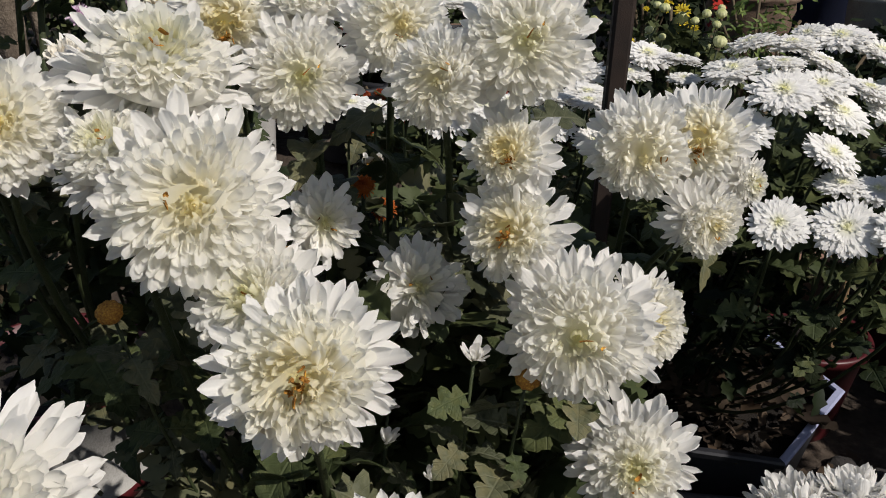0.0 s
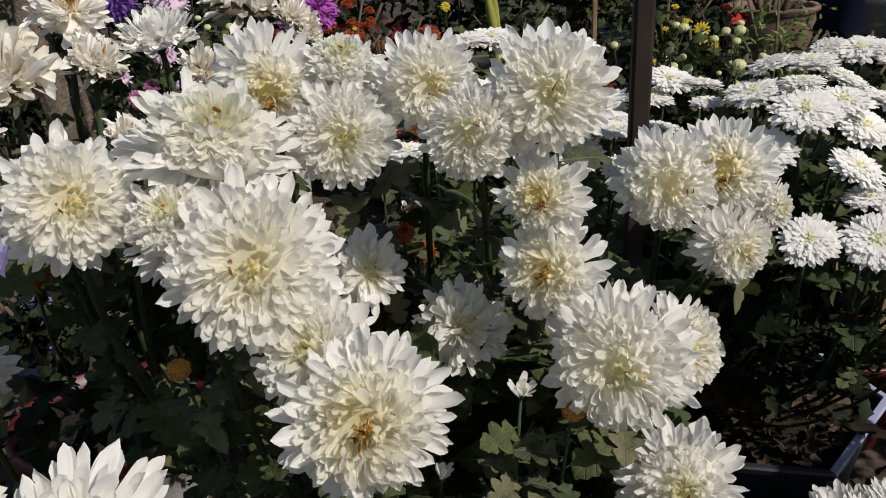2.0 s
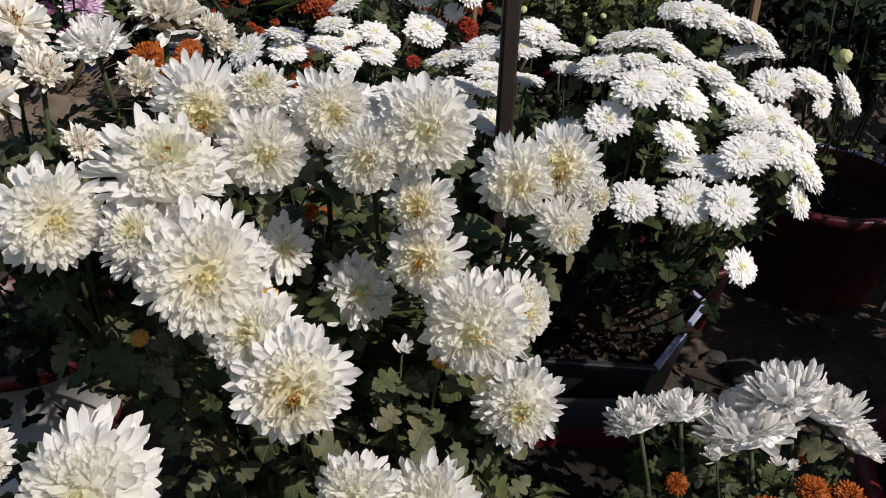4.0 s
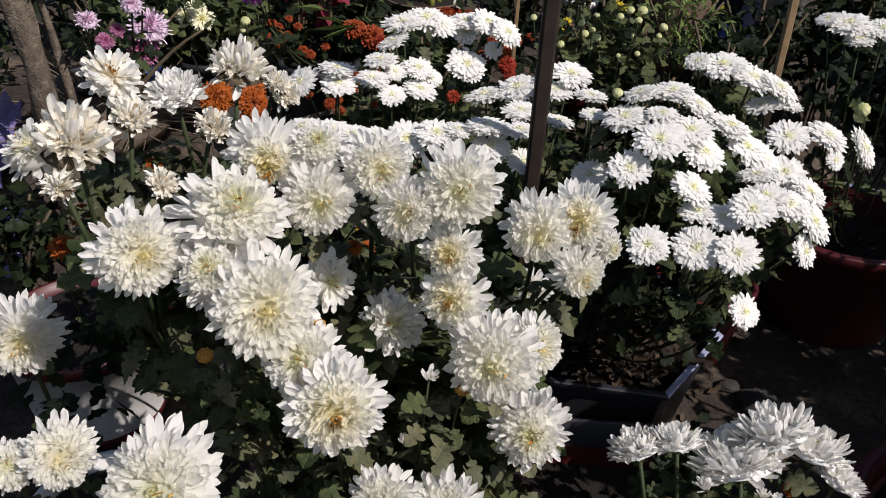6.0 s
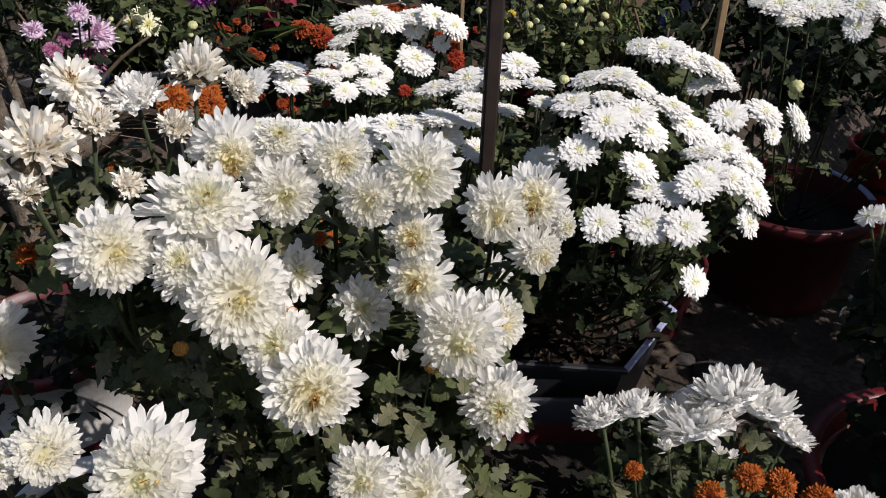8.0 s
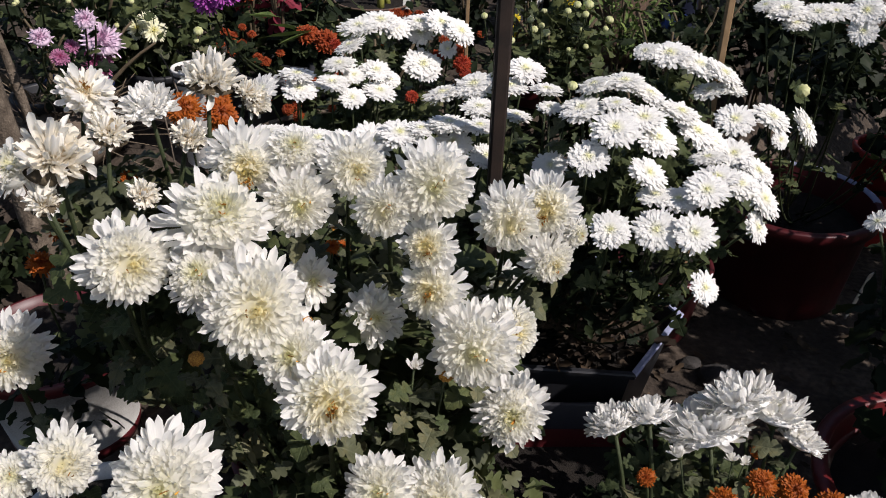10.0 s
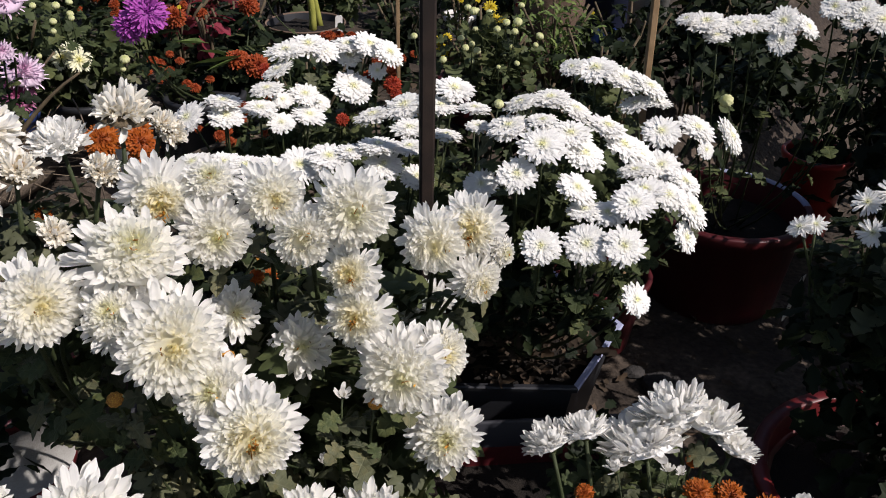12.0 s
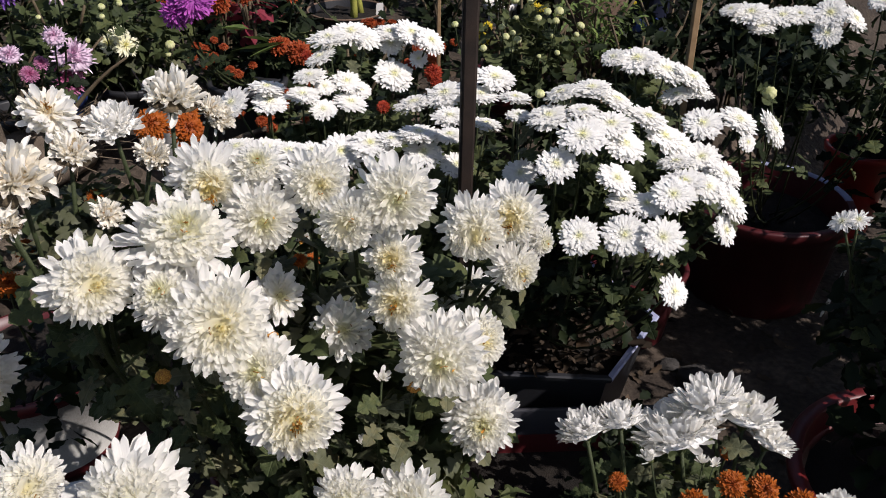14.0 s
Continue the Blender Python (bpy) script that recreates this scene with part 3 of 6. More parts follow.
def pot_meshes(top_r, base_r, h, mats, rim=0.012, band=0.03, segs=48):
    """A round pot with rolled rim and hollow, and its soil."""
    t = 0.006
    prof = [(0.001, 0), (base_r - 0.004, 0), (base_r, 0.006), (top_r - 0.004, h - band), (top_r + rim - 0.004, h - band + 0.003), (top_r + rim, h - 0.006), (top_r + rim - 0.003, h),
            (top_r - t + 0.002, h), (top_r - t, h - 0.005), (top_r - t - 0.012, h - 0.12)]
    v, f = lathe(prof, segs)
    pot = mesh_from("pot", v, f, mats)
    if len(mats) > 1:
        for q in pot.polygons:
            if q.center.z > h - band - 0.002:
                q.material_index = 1
    rr = random.Random(int(top_r * 1e4))
    sv = [(0, 0, 0.012)]
    for ring in range(1, 9):
        for j in range(24):
            a = 2 * math.pi * j / 24
            q = (top_r - t - 0.003) * ring / 8
            sv.append((q * math.cos(a), q * math.sin(a), rr.uniform(-0.008, 0.008) + 0.01 * (1 - ring / 8)))
    sf = [(0, 1 + j, 1 + (j + 1) % 24) for j in range(24)]
    for ring in range(7):
        for j in range(24):
            k = (j + 1) % 24
            o = 1 + ring * 24
            sf.append((o + j, o + 24 + j, o + 24 + k, o + k))
    return pot, mesh_from("soil", sv, sf, [SOIL])


def give_pot(parent, top_r, base_r, h, mats, label="", sunk=0.03, **kw):
    pot, soil = pot_meshes(top_r, base_r, h, mats, **kw)
    part("pot", pot, parent, None, label)
    part("soil", soil, parent, pose(0, 0, h - sunk) @ Matrix.Diagonal((1 - 0.9 * sunk * (top_r - base_r) / h / top_r, 1 - 0.9 * sunk * (top_r - base_r) / h / top_r, 1, 1)), "dark crumbly potting soil")


# ---- ground ----
def ground_z(x, y):
    """Level yard in front, rising to a low bank behind."""
    s = min(1, max(0, (y - 0.6 * max(0, x) - 1.6) / 0.8))
    return 0.58 * s * s * (3 - 2 * s) + 0.010 * noise.noise(Vector((x * 3, y * 3, 0))) - 0.006


n_side = 110
gv = []
for i in range(n_side + 1):
    for j in range(n_side + 1):
        u, w = (i / n_side * 2 - 1), (j / n_side * 2 - 1)
        x, y = 60 * u * abs(u) ** 1.8, 2 + 60 * w * abs(w) ** 1.8
        gv.append((x, y, ground_z(x, y)))
ground = new("ground", mesh_from("ground", gv, [(i * (n_side + 1) + j, (i + 1) * (n_side + 1) + j, (i + 1) * (n_side + 1) + j + 1, i * (n_side + 1) + j + 1) for i in range(n_side) for j in range(n_side)], [GROUND]))
tagged(ground, "bare dark grey-brown earth of the nursery yard", "ground", "", "structure")


def foliage_mesh(name, centre, size, count, leaf, mat, r, lobes=2.5, width=0.3):
    """Many leaves joined, through an uneven rounded volume."""
    s = Shape()
    kinds = [lobed_points(0.38 * r.uniform(0.85, 1.15), r.uniform(0.05, 0.5), r.uniform(-0.2, 0.45), r) if lobes == 2.5 and mat is not LEAF_SHADED
             else leaf_points(lobes, width * r.uniform(0.85, 1.2), r.uniform(0.05, 0.45), r.uniform(-0.15, 0.45), r, 9) for _ in range(4)]
    c = Vector(centre)
    for _ in range(count):
        d = Vector((r.gauss(0, 1), r.gauss(0, 1), r.gauss(0, 1))).normalized()
        q = r.random() ** 0.5 * (0.8 + 0.35 * noise.noise(d * 2.2 + c))
        p = c + Vector((d.x * size[0], d.y * size[1], d.z * size[2])) * q
        v, f = r.choice(kinds)
        k = leaf * r.uniform(0.6, 1.3)
        s.add(v, f, leaf_pose(p, r.uniform(0, 360), r.uniform(-30, 55), r.uniform(-50, 50), k))
    return s.mesh(name, [mat])


def fill(plant, centre, size, count, leaf=0.06, mat=None, seed=0, **kw):
    """Dense inner leaves of a plant, in the world's metres."""
    r = random.Random(seed + 500)
    me = foliage_mesh("foliage", Vector(centre) - plant.location, size, count, leaf, mat or LEAF, r, **kw)
    return tagged(part("foliage", me, plant), "", "", "", "stuff")


# ---- big white bloom in front ----
def blooms(plant, root_h, kind, rows, seed, leaves=11, sizes=(0.045, 0.085), sets=None, spread=0.05, low=0.35, thick=0.004):
    """rows: place, diameter and facing of each bloom; each on its own leafy stem."""
    r = random.Random(seed)
    for k, (p, d, n, *heart) in enumerate(rows):
        if isinstance(kind, str):
            big_head(plant, kind, p, d, n, seed * 100 + k, *heart)
        else:
            small_head(plant, kind, p, d, n, seed * 100 + k)
        a, q = r.uniform(0, 6.28), spread * math.sqrt(r.random())
        under = Vector(p) - Vector(n).normalized() * d * 0.20
        pts = stem_to(plant, Vector((q * math.cos(a), q * math.sin(a), root_h)), under, n, r, thick)
        leaves_on(plant, pts, leaves, sizes, sets or [LEAVES], r, low)


main_plant = thing("potted_chrysanthemum", -0.02, 0.84, None, "large white double chrysanthemum with cream hearts in a dark pot", "potted plant", "white chrysanthemums")
give_pot(main_plant, 0.18, 0.13, 0.32, [BLACK_PLASTIC])
blooms(main_plant, 0.29, "white", [
    ((-0.327, 0.564, 1.169), 0.113, (0.41, -0.72, 0.56), 0),
    ((-0.221, 0.607, 1.200), 0.138, (0.16, -0.42, 0.89), 1),
    ((-0.199, 0.718, 1.224), 0.104, (0.23, -0.96, 0.14), 6),
    ((-0.129, 0.678, 1.185), 0.109, (0.09, -0.92, 0.38), 3),
    ((-0.054, 0.702, 1.223), 0.096, (0.13, -0.85, 0.52), 0),
    ((-0.132, 0.723, 1.238), 0.080, (-0.00, -0.50, 0.86), 1),
    ((-0.015, 0.639, 1.193), 0.086, (-0.11, -0.92, 0.39), 2),
    ((0.048, 0.646, 1.223), 0.114, (-0.17, -0.88, 0.45), 3),
    ((0.041, 0.632, 1.139), 0.085, (-0.35, -0.67, 0.65), 6),
], 1, 10, (0.04, 0.075), [LEAVES, LEAVES, GREY_LEAVES], 0.10, 0.5)
blooms(main_plant, 0.29, "white", [
    ((0.047, 0.619, 1.077), 0.094, (-0.26, -0.73, 0.63), 4),
    ((0.170, 0.751, 1.109), 0.109, (-0.16, -0.88, 0.44), 2),
    ((0.234, 0.783, 1.109), 0.106, (-0.20, -0.81, 0.56), 6),
    ((0.235, 0.730, 1.049), 0.080, (0.34, -0.89, 0.31), 0),
    ((0.278, 0.758, 1.078), 0.052, (0.45, -0.71, 0.54), 1),
    ((0.100, 0.569, 1.018), 0.122, (-0.26, -0.76, 0.60), 3),
    ((0.164, 0.629, 0.995), 0.097, (0.26, -0.77, 0.58), 0),
    ((0.166, 0.600, 0.865), 0.115, (-0.00, -0.80, 0.60), 1),
], 31, 10, (0.04, 0.075), [LEAVES, LEAVES, GREY_LEAVES], 0.10, 0.5)
blooms(main_plant, 0.29, "white", [
    ((-0.087, 0.418, 1.066), 0.118, (0.07, -0.78, 0.62), 4),
    ((-0.130, 0.492, 1.072), 0.100, (-0.16, -0.60, 0.78), 3),
    ((-0.174, 0.513, 1.132), 0.134, (0.05, -0.75, 0.66), 0),
    ((-0.238, 0.544, 1.155), 0.092, (0.01, -0.45, 0.89), 1),
    ((-0.033, 0.409, 0.927), 0.098, (-0.04, -0.67, 0.74), 3),
    ((0.042, 0.419, 0.884), 0.122, (-0.06, -0.66, 0.75), 0),
    ((0.213, 0.988, 0.847), 0.073, (-0.08, -0.74, 0.67), 1),
    ((0.158, 0.920, 0.876), 0.057, (-0.29, -0.65, 0.70), 2),
], 61, 10, (0.04, 0.075), [LEAVES, LEAVES, GREY_LEAVES], 0.10, 0.5)
blooms(main_plant, 0.29, "half", [
    ((-0.030, 0.668, 1.000), 0.104, (0.26, -0.80, 0.54)),
    ((-0.118, 0.695, 1.048), 0.080, (0.40, -0.80, 0.44)),
], 91, 9, (0.04, 0.07), [LEAVES, GREY_LEAVES], 0.10, 0.5)
fill(main_plant, (-0.01, 0.76, 0.98), (0.16, 0.08, 0.12), 110, 0.042, LEAF_GREY, 32)
fill(main_plant, (0.06, 0.56, 0.74), (0.13, 0.10, 0.12), 90, 0.048, LEAF_GREY, 33)
fill(main_plant, (-0.24, 0.62, 0.78), (0.20, 0.12, 0.14), 45, 0.045, LEAF_GREY, 34)
fill(main_plant, (-0.03, 0.80, 0.80), (0.34, 0.22, 0.30), 520, 0.075, LEAF, 1)
fill(main_plant, (-0.08, 0.68, 0.66), (0.26, 0.16, 0.22), 190, 0.06, LEAF, 2)
fill(main_plant, (0.10, 0.68, 0.62), (0.14, 0.14, 0.18), 90, 0.055, LEAF, 3)

left_plant = thing("potted_chrysanthemum", -0.61, 0.92, None, "low white double chrysanthemum in a pale grey pot", "potted plant", "white chrysanthemums")
give_pot(left_plant, 0.15, 0.12, 0.34, [WHITE_POT], "pale grey pot with a rounded rim")
blooms(left_plant, 0.27, "white", [
    ((-0.402, 0.429, 0.980), 0.088, (0.35, -0.67, 0.66)),
    ((-0.460, 0.424, 0.965), 0.063, (0.19, -0.52, 0.83)),
    ((-0.276, 0.374, 0.990), 0.132, (0.20, -0.67, 0.71)),
    ((-0.557, 0.685, 0.945), 0.118, (0.39, -0.79, 0.48)),
], 3, 8, (0.04, 0.07), [LEAVES, GREY_LEAVES])

fill(left_plant, (-0.62, 0.94, 0.70), (0.18, 0.16, 0.18), 70, 0.06, LEAF_SHADED, 19)

faded_plant = thing("potted_chrysanthemum", -0.24, 1.16, None, "fading cream chrysanthemum with withered brown hearts", "potted plant", "white chrysanthemums")
give_pot(faded_plant, 0.12, 0.09, 0.26, [MAROON])
blooms(faded_plant, 0.23, "cream", [
    ((-0.261, 0.882, 1.280), 0.104, (0.18, -0.01, 0.98)),
    ((-0.205, 0.868, 1.266), 0.049, (0.51, -0.10, 0.85)),
    ((-0.432, 0.700, 1.246), 0.112, (0.16, -0.40, 0.90)),
    ((-0.390, 0.797, 1.237), 0.076, (0.33, -0.17, 0.93)),
    ((-0.286, 0.809, 1.223), 0.060, (0.48, -0.36, 0.80)),
    ((-0.336, 0.714, 1.182), 0.051, (0.42, -0.34, 0.84)),
    ((-0.444, 0.662, 1.201), 0.051, (-0.09, -0.44, 0.87)),
    ((-0.196, 0.871, 1.252), 0.052, (0.41, -0.58, 0.70)),
], 4, 10, (0.04, 0.07), [GREY_LEAVES, LEAVES], 0.05, 0.55)
blooms(faded_plant, 0.23, "half", [
    ((-0.484, 0.691, 1.238), 0.085, (-0.20, -0.50, 0.85)),
], 26, 6, (0.04, 0.07), [GREY_LEAVES, LEAVES], 0.05, 0.55)
blooms(faded_plant, 0.23, "loose", [
    ((-0.418, 0.822, 1.290), 0.090, (0.46, -0.50, 0.72)),
], 24, 8, (0.04, 0.07), [GREY_LEAVES, LEAVES], 0.05, 0.55)
blooms(faded_plant, 0.23, "bowl", [
    ((-0.347, 0.853, 1.258), 0.078, (-0.05, -0.40, 0.91)),
], 25, 8, (0.04, 0.07), [GREY_LEAVES, LEAVES], 0.05, 0.55)
fill(faded_plant, (-0.40, 0.85, 1.08), (0.15, 0.13, 0.10), 190, 0.045, LEAF_GREY, 24)
fill(faded_plant, (-0.42, 0.96, 0.92), (0.17, 0.16, 0.26), 260, 0.06, LEAF, 4)

def trough(parent, long, deep, h, turn):
    """A long planter with rounded corners: grey rim band, dark red wall, hollow, with its soil."""
    def ring(grow, z):
        out = []
        for cx, cy, a0 in ((1, 1, 0), (-1, 1, 90), (-1, -1, 180), (1, -1, 270)):
            for k in range(6):
                a = math.radians(a0 + 18 * k)
                out.append((cx * (long / 2 - 0.05) + (0.05 + grow) * math.cos(a), cy * (deep / 2 - 0.05) + (0.05 + grow) * math.sin(a), z))
        return out
    levels = [(-0.049, 0.0), (-0.04, 0.0), (-0.036, 0.008), (-0.008, h - 0.115), (0.0, h - 0.111), (0.0, h - 0.006), (-0.003, h), (-0.009, h), (-0.012, h - 0.006), (-0.018, h - 0.075), (-0.026, h - 0.16)]
    v = []
    for g, z in levels:
        v += ring(g, z)
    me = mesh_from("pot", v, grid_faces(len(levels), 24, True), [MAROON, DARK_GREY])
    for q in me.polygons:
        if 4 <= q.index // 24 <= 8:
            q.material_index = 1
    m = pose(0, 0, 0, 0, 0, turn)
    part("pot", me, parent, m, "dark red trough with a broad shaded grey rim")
    edge = ring(-0.024, h - 0.13)
    part("soil", mesh_from("soil", [(0, 0, h - 0.115)] + edge, [(0, 1 + k, 1 + (k + 1) % 24) for k in range(24)], [SOIL]), parent, m, "dark crumbly potting soil")


right_plant = thing("potted_chrysanthemum", 0.47, 1.005, None, "low white chrysanthemum with bowl-shaped blooms in a long trough", "potted plant", "white chrysanthemums")
trough(right_plant, 0.54, 0.40, 0.34, -4)
blooms(right_plant, 0.19, "bowl", [
    ((0.350, 0.671, 0.770), 0.087, (-0.32, 0.64, 0.78)),
    ((0.409, 0.673, 0.785), 0.082, (-0.16, 0.67, 0.82)),
    ((0.505, 0.655, 0.766), 0.139, (-0.21, 0.62, 0.81)),
    ((0.557, 0.674, 0.806), 0.124, (-0.32, 0.63, 0.78)),
    ((0.621, 0.657, 0.790), 0.110, (0.16, 0.44, 0.80)),
    ((0.660, 0.631, 0.751), 0.081, (0.41, 0.32, 0.69)),
    ((0.763, 0.556, 0.655), 0.073, (-0.17, 0.54, 0.81)),
], 5, 9, (0.03, 0.06), [GREY_LEAVES, LEAVES], 0.06, 0.55)
fill(right_plant, (0.52, 0.94, 0.27), (0.15, 0.12, 0.04), 110, 0.04, LEAF_SHADED, 25)
fill(right_plant, (0.56, 0.92, 0.48), (0.14, 0.13, 0.12), 80, 0.045, LEAF_SHADED, 20)
fill(right_plant, (0.54, 0.78, 0.56), (0.15, 0.11, 0.12), 120, 0.045, LEAF, 5)
right_orange = thing("potted_chrysanthemum", 0.62, 0.66, None, "small burnt-orange chrysanthemum beside the white one", "potted plant", "orange chrysanthemums")
give_pot(right_orange, 0.11, 0.08, 0.22, [BLACK_PLASTIC])
blooms(right_orange, 0.19, ORANGES, [
    ((0.391, 0.590, 0.725), 0.031, (-0.36, -0.48, 0.80)),
    ((0.510, 0.557, 0.693), 0.052, (-0.43, -0.43, 0.79)),
    ((0.574, 0.569, 0.719), 0.047, (-0.30, -0.48, 0.83)),
    ((0.643, 0.585, 0.682), 0.054, (-0.12, -0.49, 0.86)),
    ((0.703, 0.563, 0.657), 0.060, (-0.37, -0.52, 0.77)),
    ((0.587, 0.625, 0.732), 0.024, (-0.20, -0.52, 0.83)),
], 6, 10, (0.03, 0.05), [GREY_LEAVES, LEAVES], 0.04, 0.4, 0.0025)
fill(right_orange, (0.60, 0.66, 0.50), (0.15, 0.10, 0.14), 170, 0.042, LEAF, 6)

# ---- small-flowered white plants behind ----
tub_plant = thing("potted_chrysanthemum", 0.509, 1.553, None, "bushy white pompon chrysanthemum in a tub with pale blue rim", "potted plant", "pompon chrysanthemums")
blooms(tub_plant, 0.34, POMPONS, [
    ((0.412, 0.991, 0.946), 0.080, (-0.21, -0.65, 0.73)),
    ((0.503, 0.997, 0.939), 0.092, (-0.26, -0.64, 0.73)),
    ((0.566, 0.967, 0.948), 0.086, (-0.12, -0.66, 0.74)),
    ((0.589, 0.928, 0.851), 0.068, (0.29, -0.68, 0.67)),
    ((0.756, 1.093, 0.881), 0.072, (0.55, -0.62, 0.56)),
    ((0.601, 1.030, 1.004), 0.088, (-0.16, -0.43, 0.89)),
    ((0.520, 1.072, 0.974), 0.077, (-0.11, -0.08, 0.99)),
    ((0.560, 1.054, 0.973), 0.085, (-0.06, -0.15, 0.99)),
    ((0.510, 1.097, 1.009), 0.086, (0.27, -0.38, 0.89)),
    ((0.397, 1.135, 1.027), 0.085, (-0.17, -0.54, 0.82)),
    ((0.357, 1.270, 0.944), 0.082, (-0.21, -0.48, 0.85)),
], 7, 5, (0.035, 0.065), [LEAVES, LEAVES, SHADED_LEAVES], 0.10, 0.62, 0.0028)
blooms(tub_plant, 0.34, POMPONS, [
    ((0.760, 1.271, 0.964), 0.096, (-0.09, -0.42, 0.90)),
    ((0.797, 1.220, 0.947), 0.086, (0.33, -0.33, 0.88)),
    ((0.672, 1.204, 0.989), 0.081, (-0.15, 0.09, 0.98)),
    ((0.655, 1.111, 0.989), 0.099, (-0.14, -0.08, 0.99)),
    ((0.729, 1.153, 0.951), 0.096, (0.14, -0.29, 0.95)),
    ((0.779, 1.135, 0.924), 0.099, (0.49, -0.43, 0.76)),
    ((1.025, 1.462, 0.941), 0.108, (0.64, -0.45, 0.63)),
    ((0.811, 1.400, 0.989), 0.100, (-0.18, -0.43, 0.89)),
    ((0.903, 1.409, 0.990), 0.104, (0.24, -0.28, 0.93)),
    ((0.910, 1.362, 0.953), 0.050, (0.24, -0.83, 0.50)),
    ((0.399, 1.230, 1.091), 0.096, (-0.24, -0.13, 0.96)),
], 37, 5, (0.035, 0.065), [LEAVES, LEAVES, SHADED_LEAVES], 0.10, 0.62, 0.0028)
blooms(tub_plant, 0.34, POMPONS, [
    ((0.464, 1.214, 1.106), 0.070, (-0.07, -0.04, 1.00)),
    ((0.450, 1.155, 1.079), 0.102, (-0.17, -0.43, 0.89)),
    ((0.523, 1.206, 1.078), 0.096, (-0.06, -0.24, 0.97)),
    ((0.547, 1.178, 1.046), 0.100, (0.27, -0.40, 0.88)),
    ((0.432, 1.276, 1.123), 0.079, (-0.37, 0.05, 0.93)),
    ((0.507, 1.308, 1.118), 0.095, (-0.08, -0.04, 1.00)),
    ((0.564, 1.306, 1.091), 0.091, (0.34, -0.16, 0.93)),
    ((0.632, 1.289, 1.056), 0.097, (0.23, -0.13, 0.96)),
    ((0.667, 1.269, 1.019), 0.102, (0.37, -0.35, 0.86)),
    ((0.709, 1.278, 0.993), 0.091, (0.34, -0.45, 0.83)),
], 67, 5, (0.035, 0.065), [LEAVES, LEAVES, SHADED_LEAVES], 0.10, 0.62, 0.0028)
fill(tub_plant, (0.60, 1.34, 0.87), (0.26, 0.23, 0.14), 420, 0.060, LEAF, 7)
back_plant = thing("potted_chrysanthemum", 0.93, 1.92, None, "white pompon chrysanthemum in a maroon pot", "potted plant", "pompon chrysanthemums")
give_pot(back_plant, 0.15, 0.11, 0.28, [MAROON])
blooms(back_plant, 0.25, POMPONS, [
    ((0.699, 1.577, 1.087), 0.121, (-0.15, -0.19, 0.97)),
    ((0.641, 1.588, 1.089), 0.066, (-0.41, -0.27, 0.87)),
    ((0.769, 1.552, 1.067), 0.115, (0.21, -0.22, 0.95)),
    ((0.825, 1.533, 1.052), 0.107, (0.40, -0.24, 0.89)),
    ((0.788, 1.519, 1.015), 0.088, (-0.35, -0.00, 0.94)),
    ((0.842, 1.512, 1.021), 0.074, (0.13, -0.08, 0.99)),
    ((0.361, 1.384, 1.074), 0.076, (0.06, 0.04, 1.00)),
    ((0.358, 1.334, 1.052), 0.058, (-0.05, -0.12, 0.99)),
], 9, 8, (0.04, 0.07), [LEAVES, GREY_LEAVES], 0.06, 0.4, 0.0028)
fill(tub_plant, (0.48, 1.38, 0.68), (0.20, 0.16, 0.10), 90, 0.05, LEAF, 17)
fill(tub_plant, (0.50, 1.24, 0.66), (0.22, 0.14, 0.14), 200, 0.05, LEAF_SHADED, 35)
fill(tub_plant, (0.52, 1.38, 0.50), (0.22, 0.18, 0.12), 130, 0.042, LEAF_DEAD, 36, lobes=1.5)
fill(back_plant, (0.74, 1.68, 0.88), (0.14, 0.14, 0.16), 160, 0.055, LEAF, 8)
spray_plant = thing("potted_chrysanthemum", 0.0, 1.95, None, "loose white pompon chrysanthemum with long bare stalks", "potted plant", "pompon chrysanthemums")
give_pot(spray_plant, 0.16, 0.12, 0.26, [BLACK_PLASTIC])
blooms(spray_plant, 0.23, POMPONS, [
    ((0.122, 1.892, 1.044), 0.078, (-0.03, -0.75, 0.67)),
    ((-0.042, 1.765, 1.102), 0.109, (-0.12, -0.10, 0.99)),
    ((0.015, 1.816, 1.100), 0.106, (0.04, -0.23, 0.97)),
    ((0.053, 1.845, 1.075), 0.094, (0.28, -0.40, 0.87)),
    ((0.119, 1.895, 1.073), 0.096, (0.02, -0.16, 0.99)),
    ((0.177, 1.873, 1.078), 0.101, (0.33, -0.37, 0.87)),
    ((0.226, 1.846, 1.062), 0.098, (0.49, -0.38, 0.78)),
    ((0.194, 1.860, 1.008), 0.054, (-0.06, -0.73, 0.68)),
    ((-0.065, 1.715, 1.069), 0.085, (-0.39, -0.05, 0.92)),
    ((0.126, 1.833, 0.977), 0.114, (0.16, -0.50, 0.85)),
    ((-0.001, 1.685, 1.014), 0.086, (0.13, -0.28, 0.95)),
], 10, 7, (0.04, 0.07), [LEAVES, GREY_LEAVES], 0.09, 0.4, 0.0028)
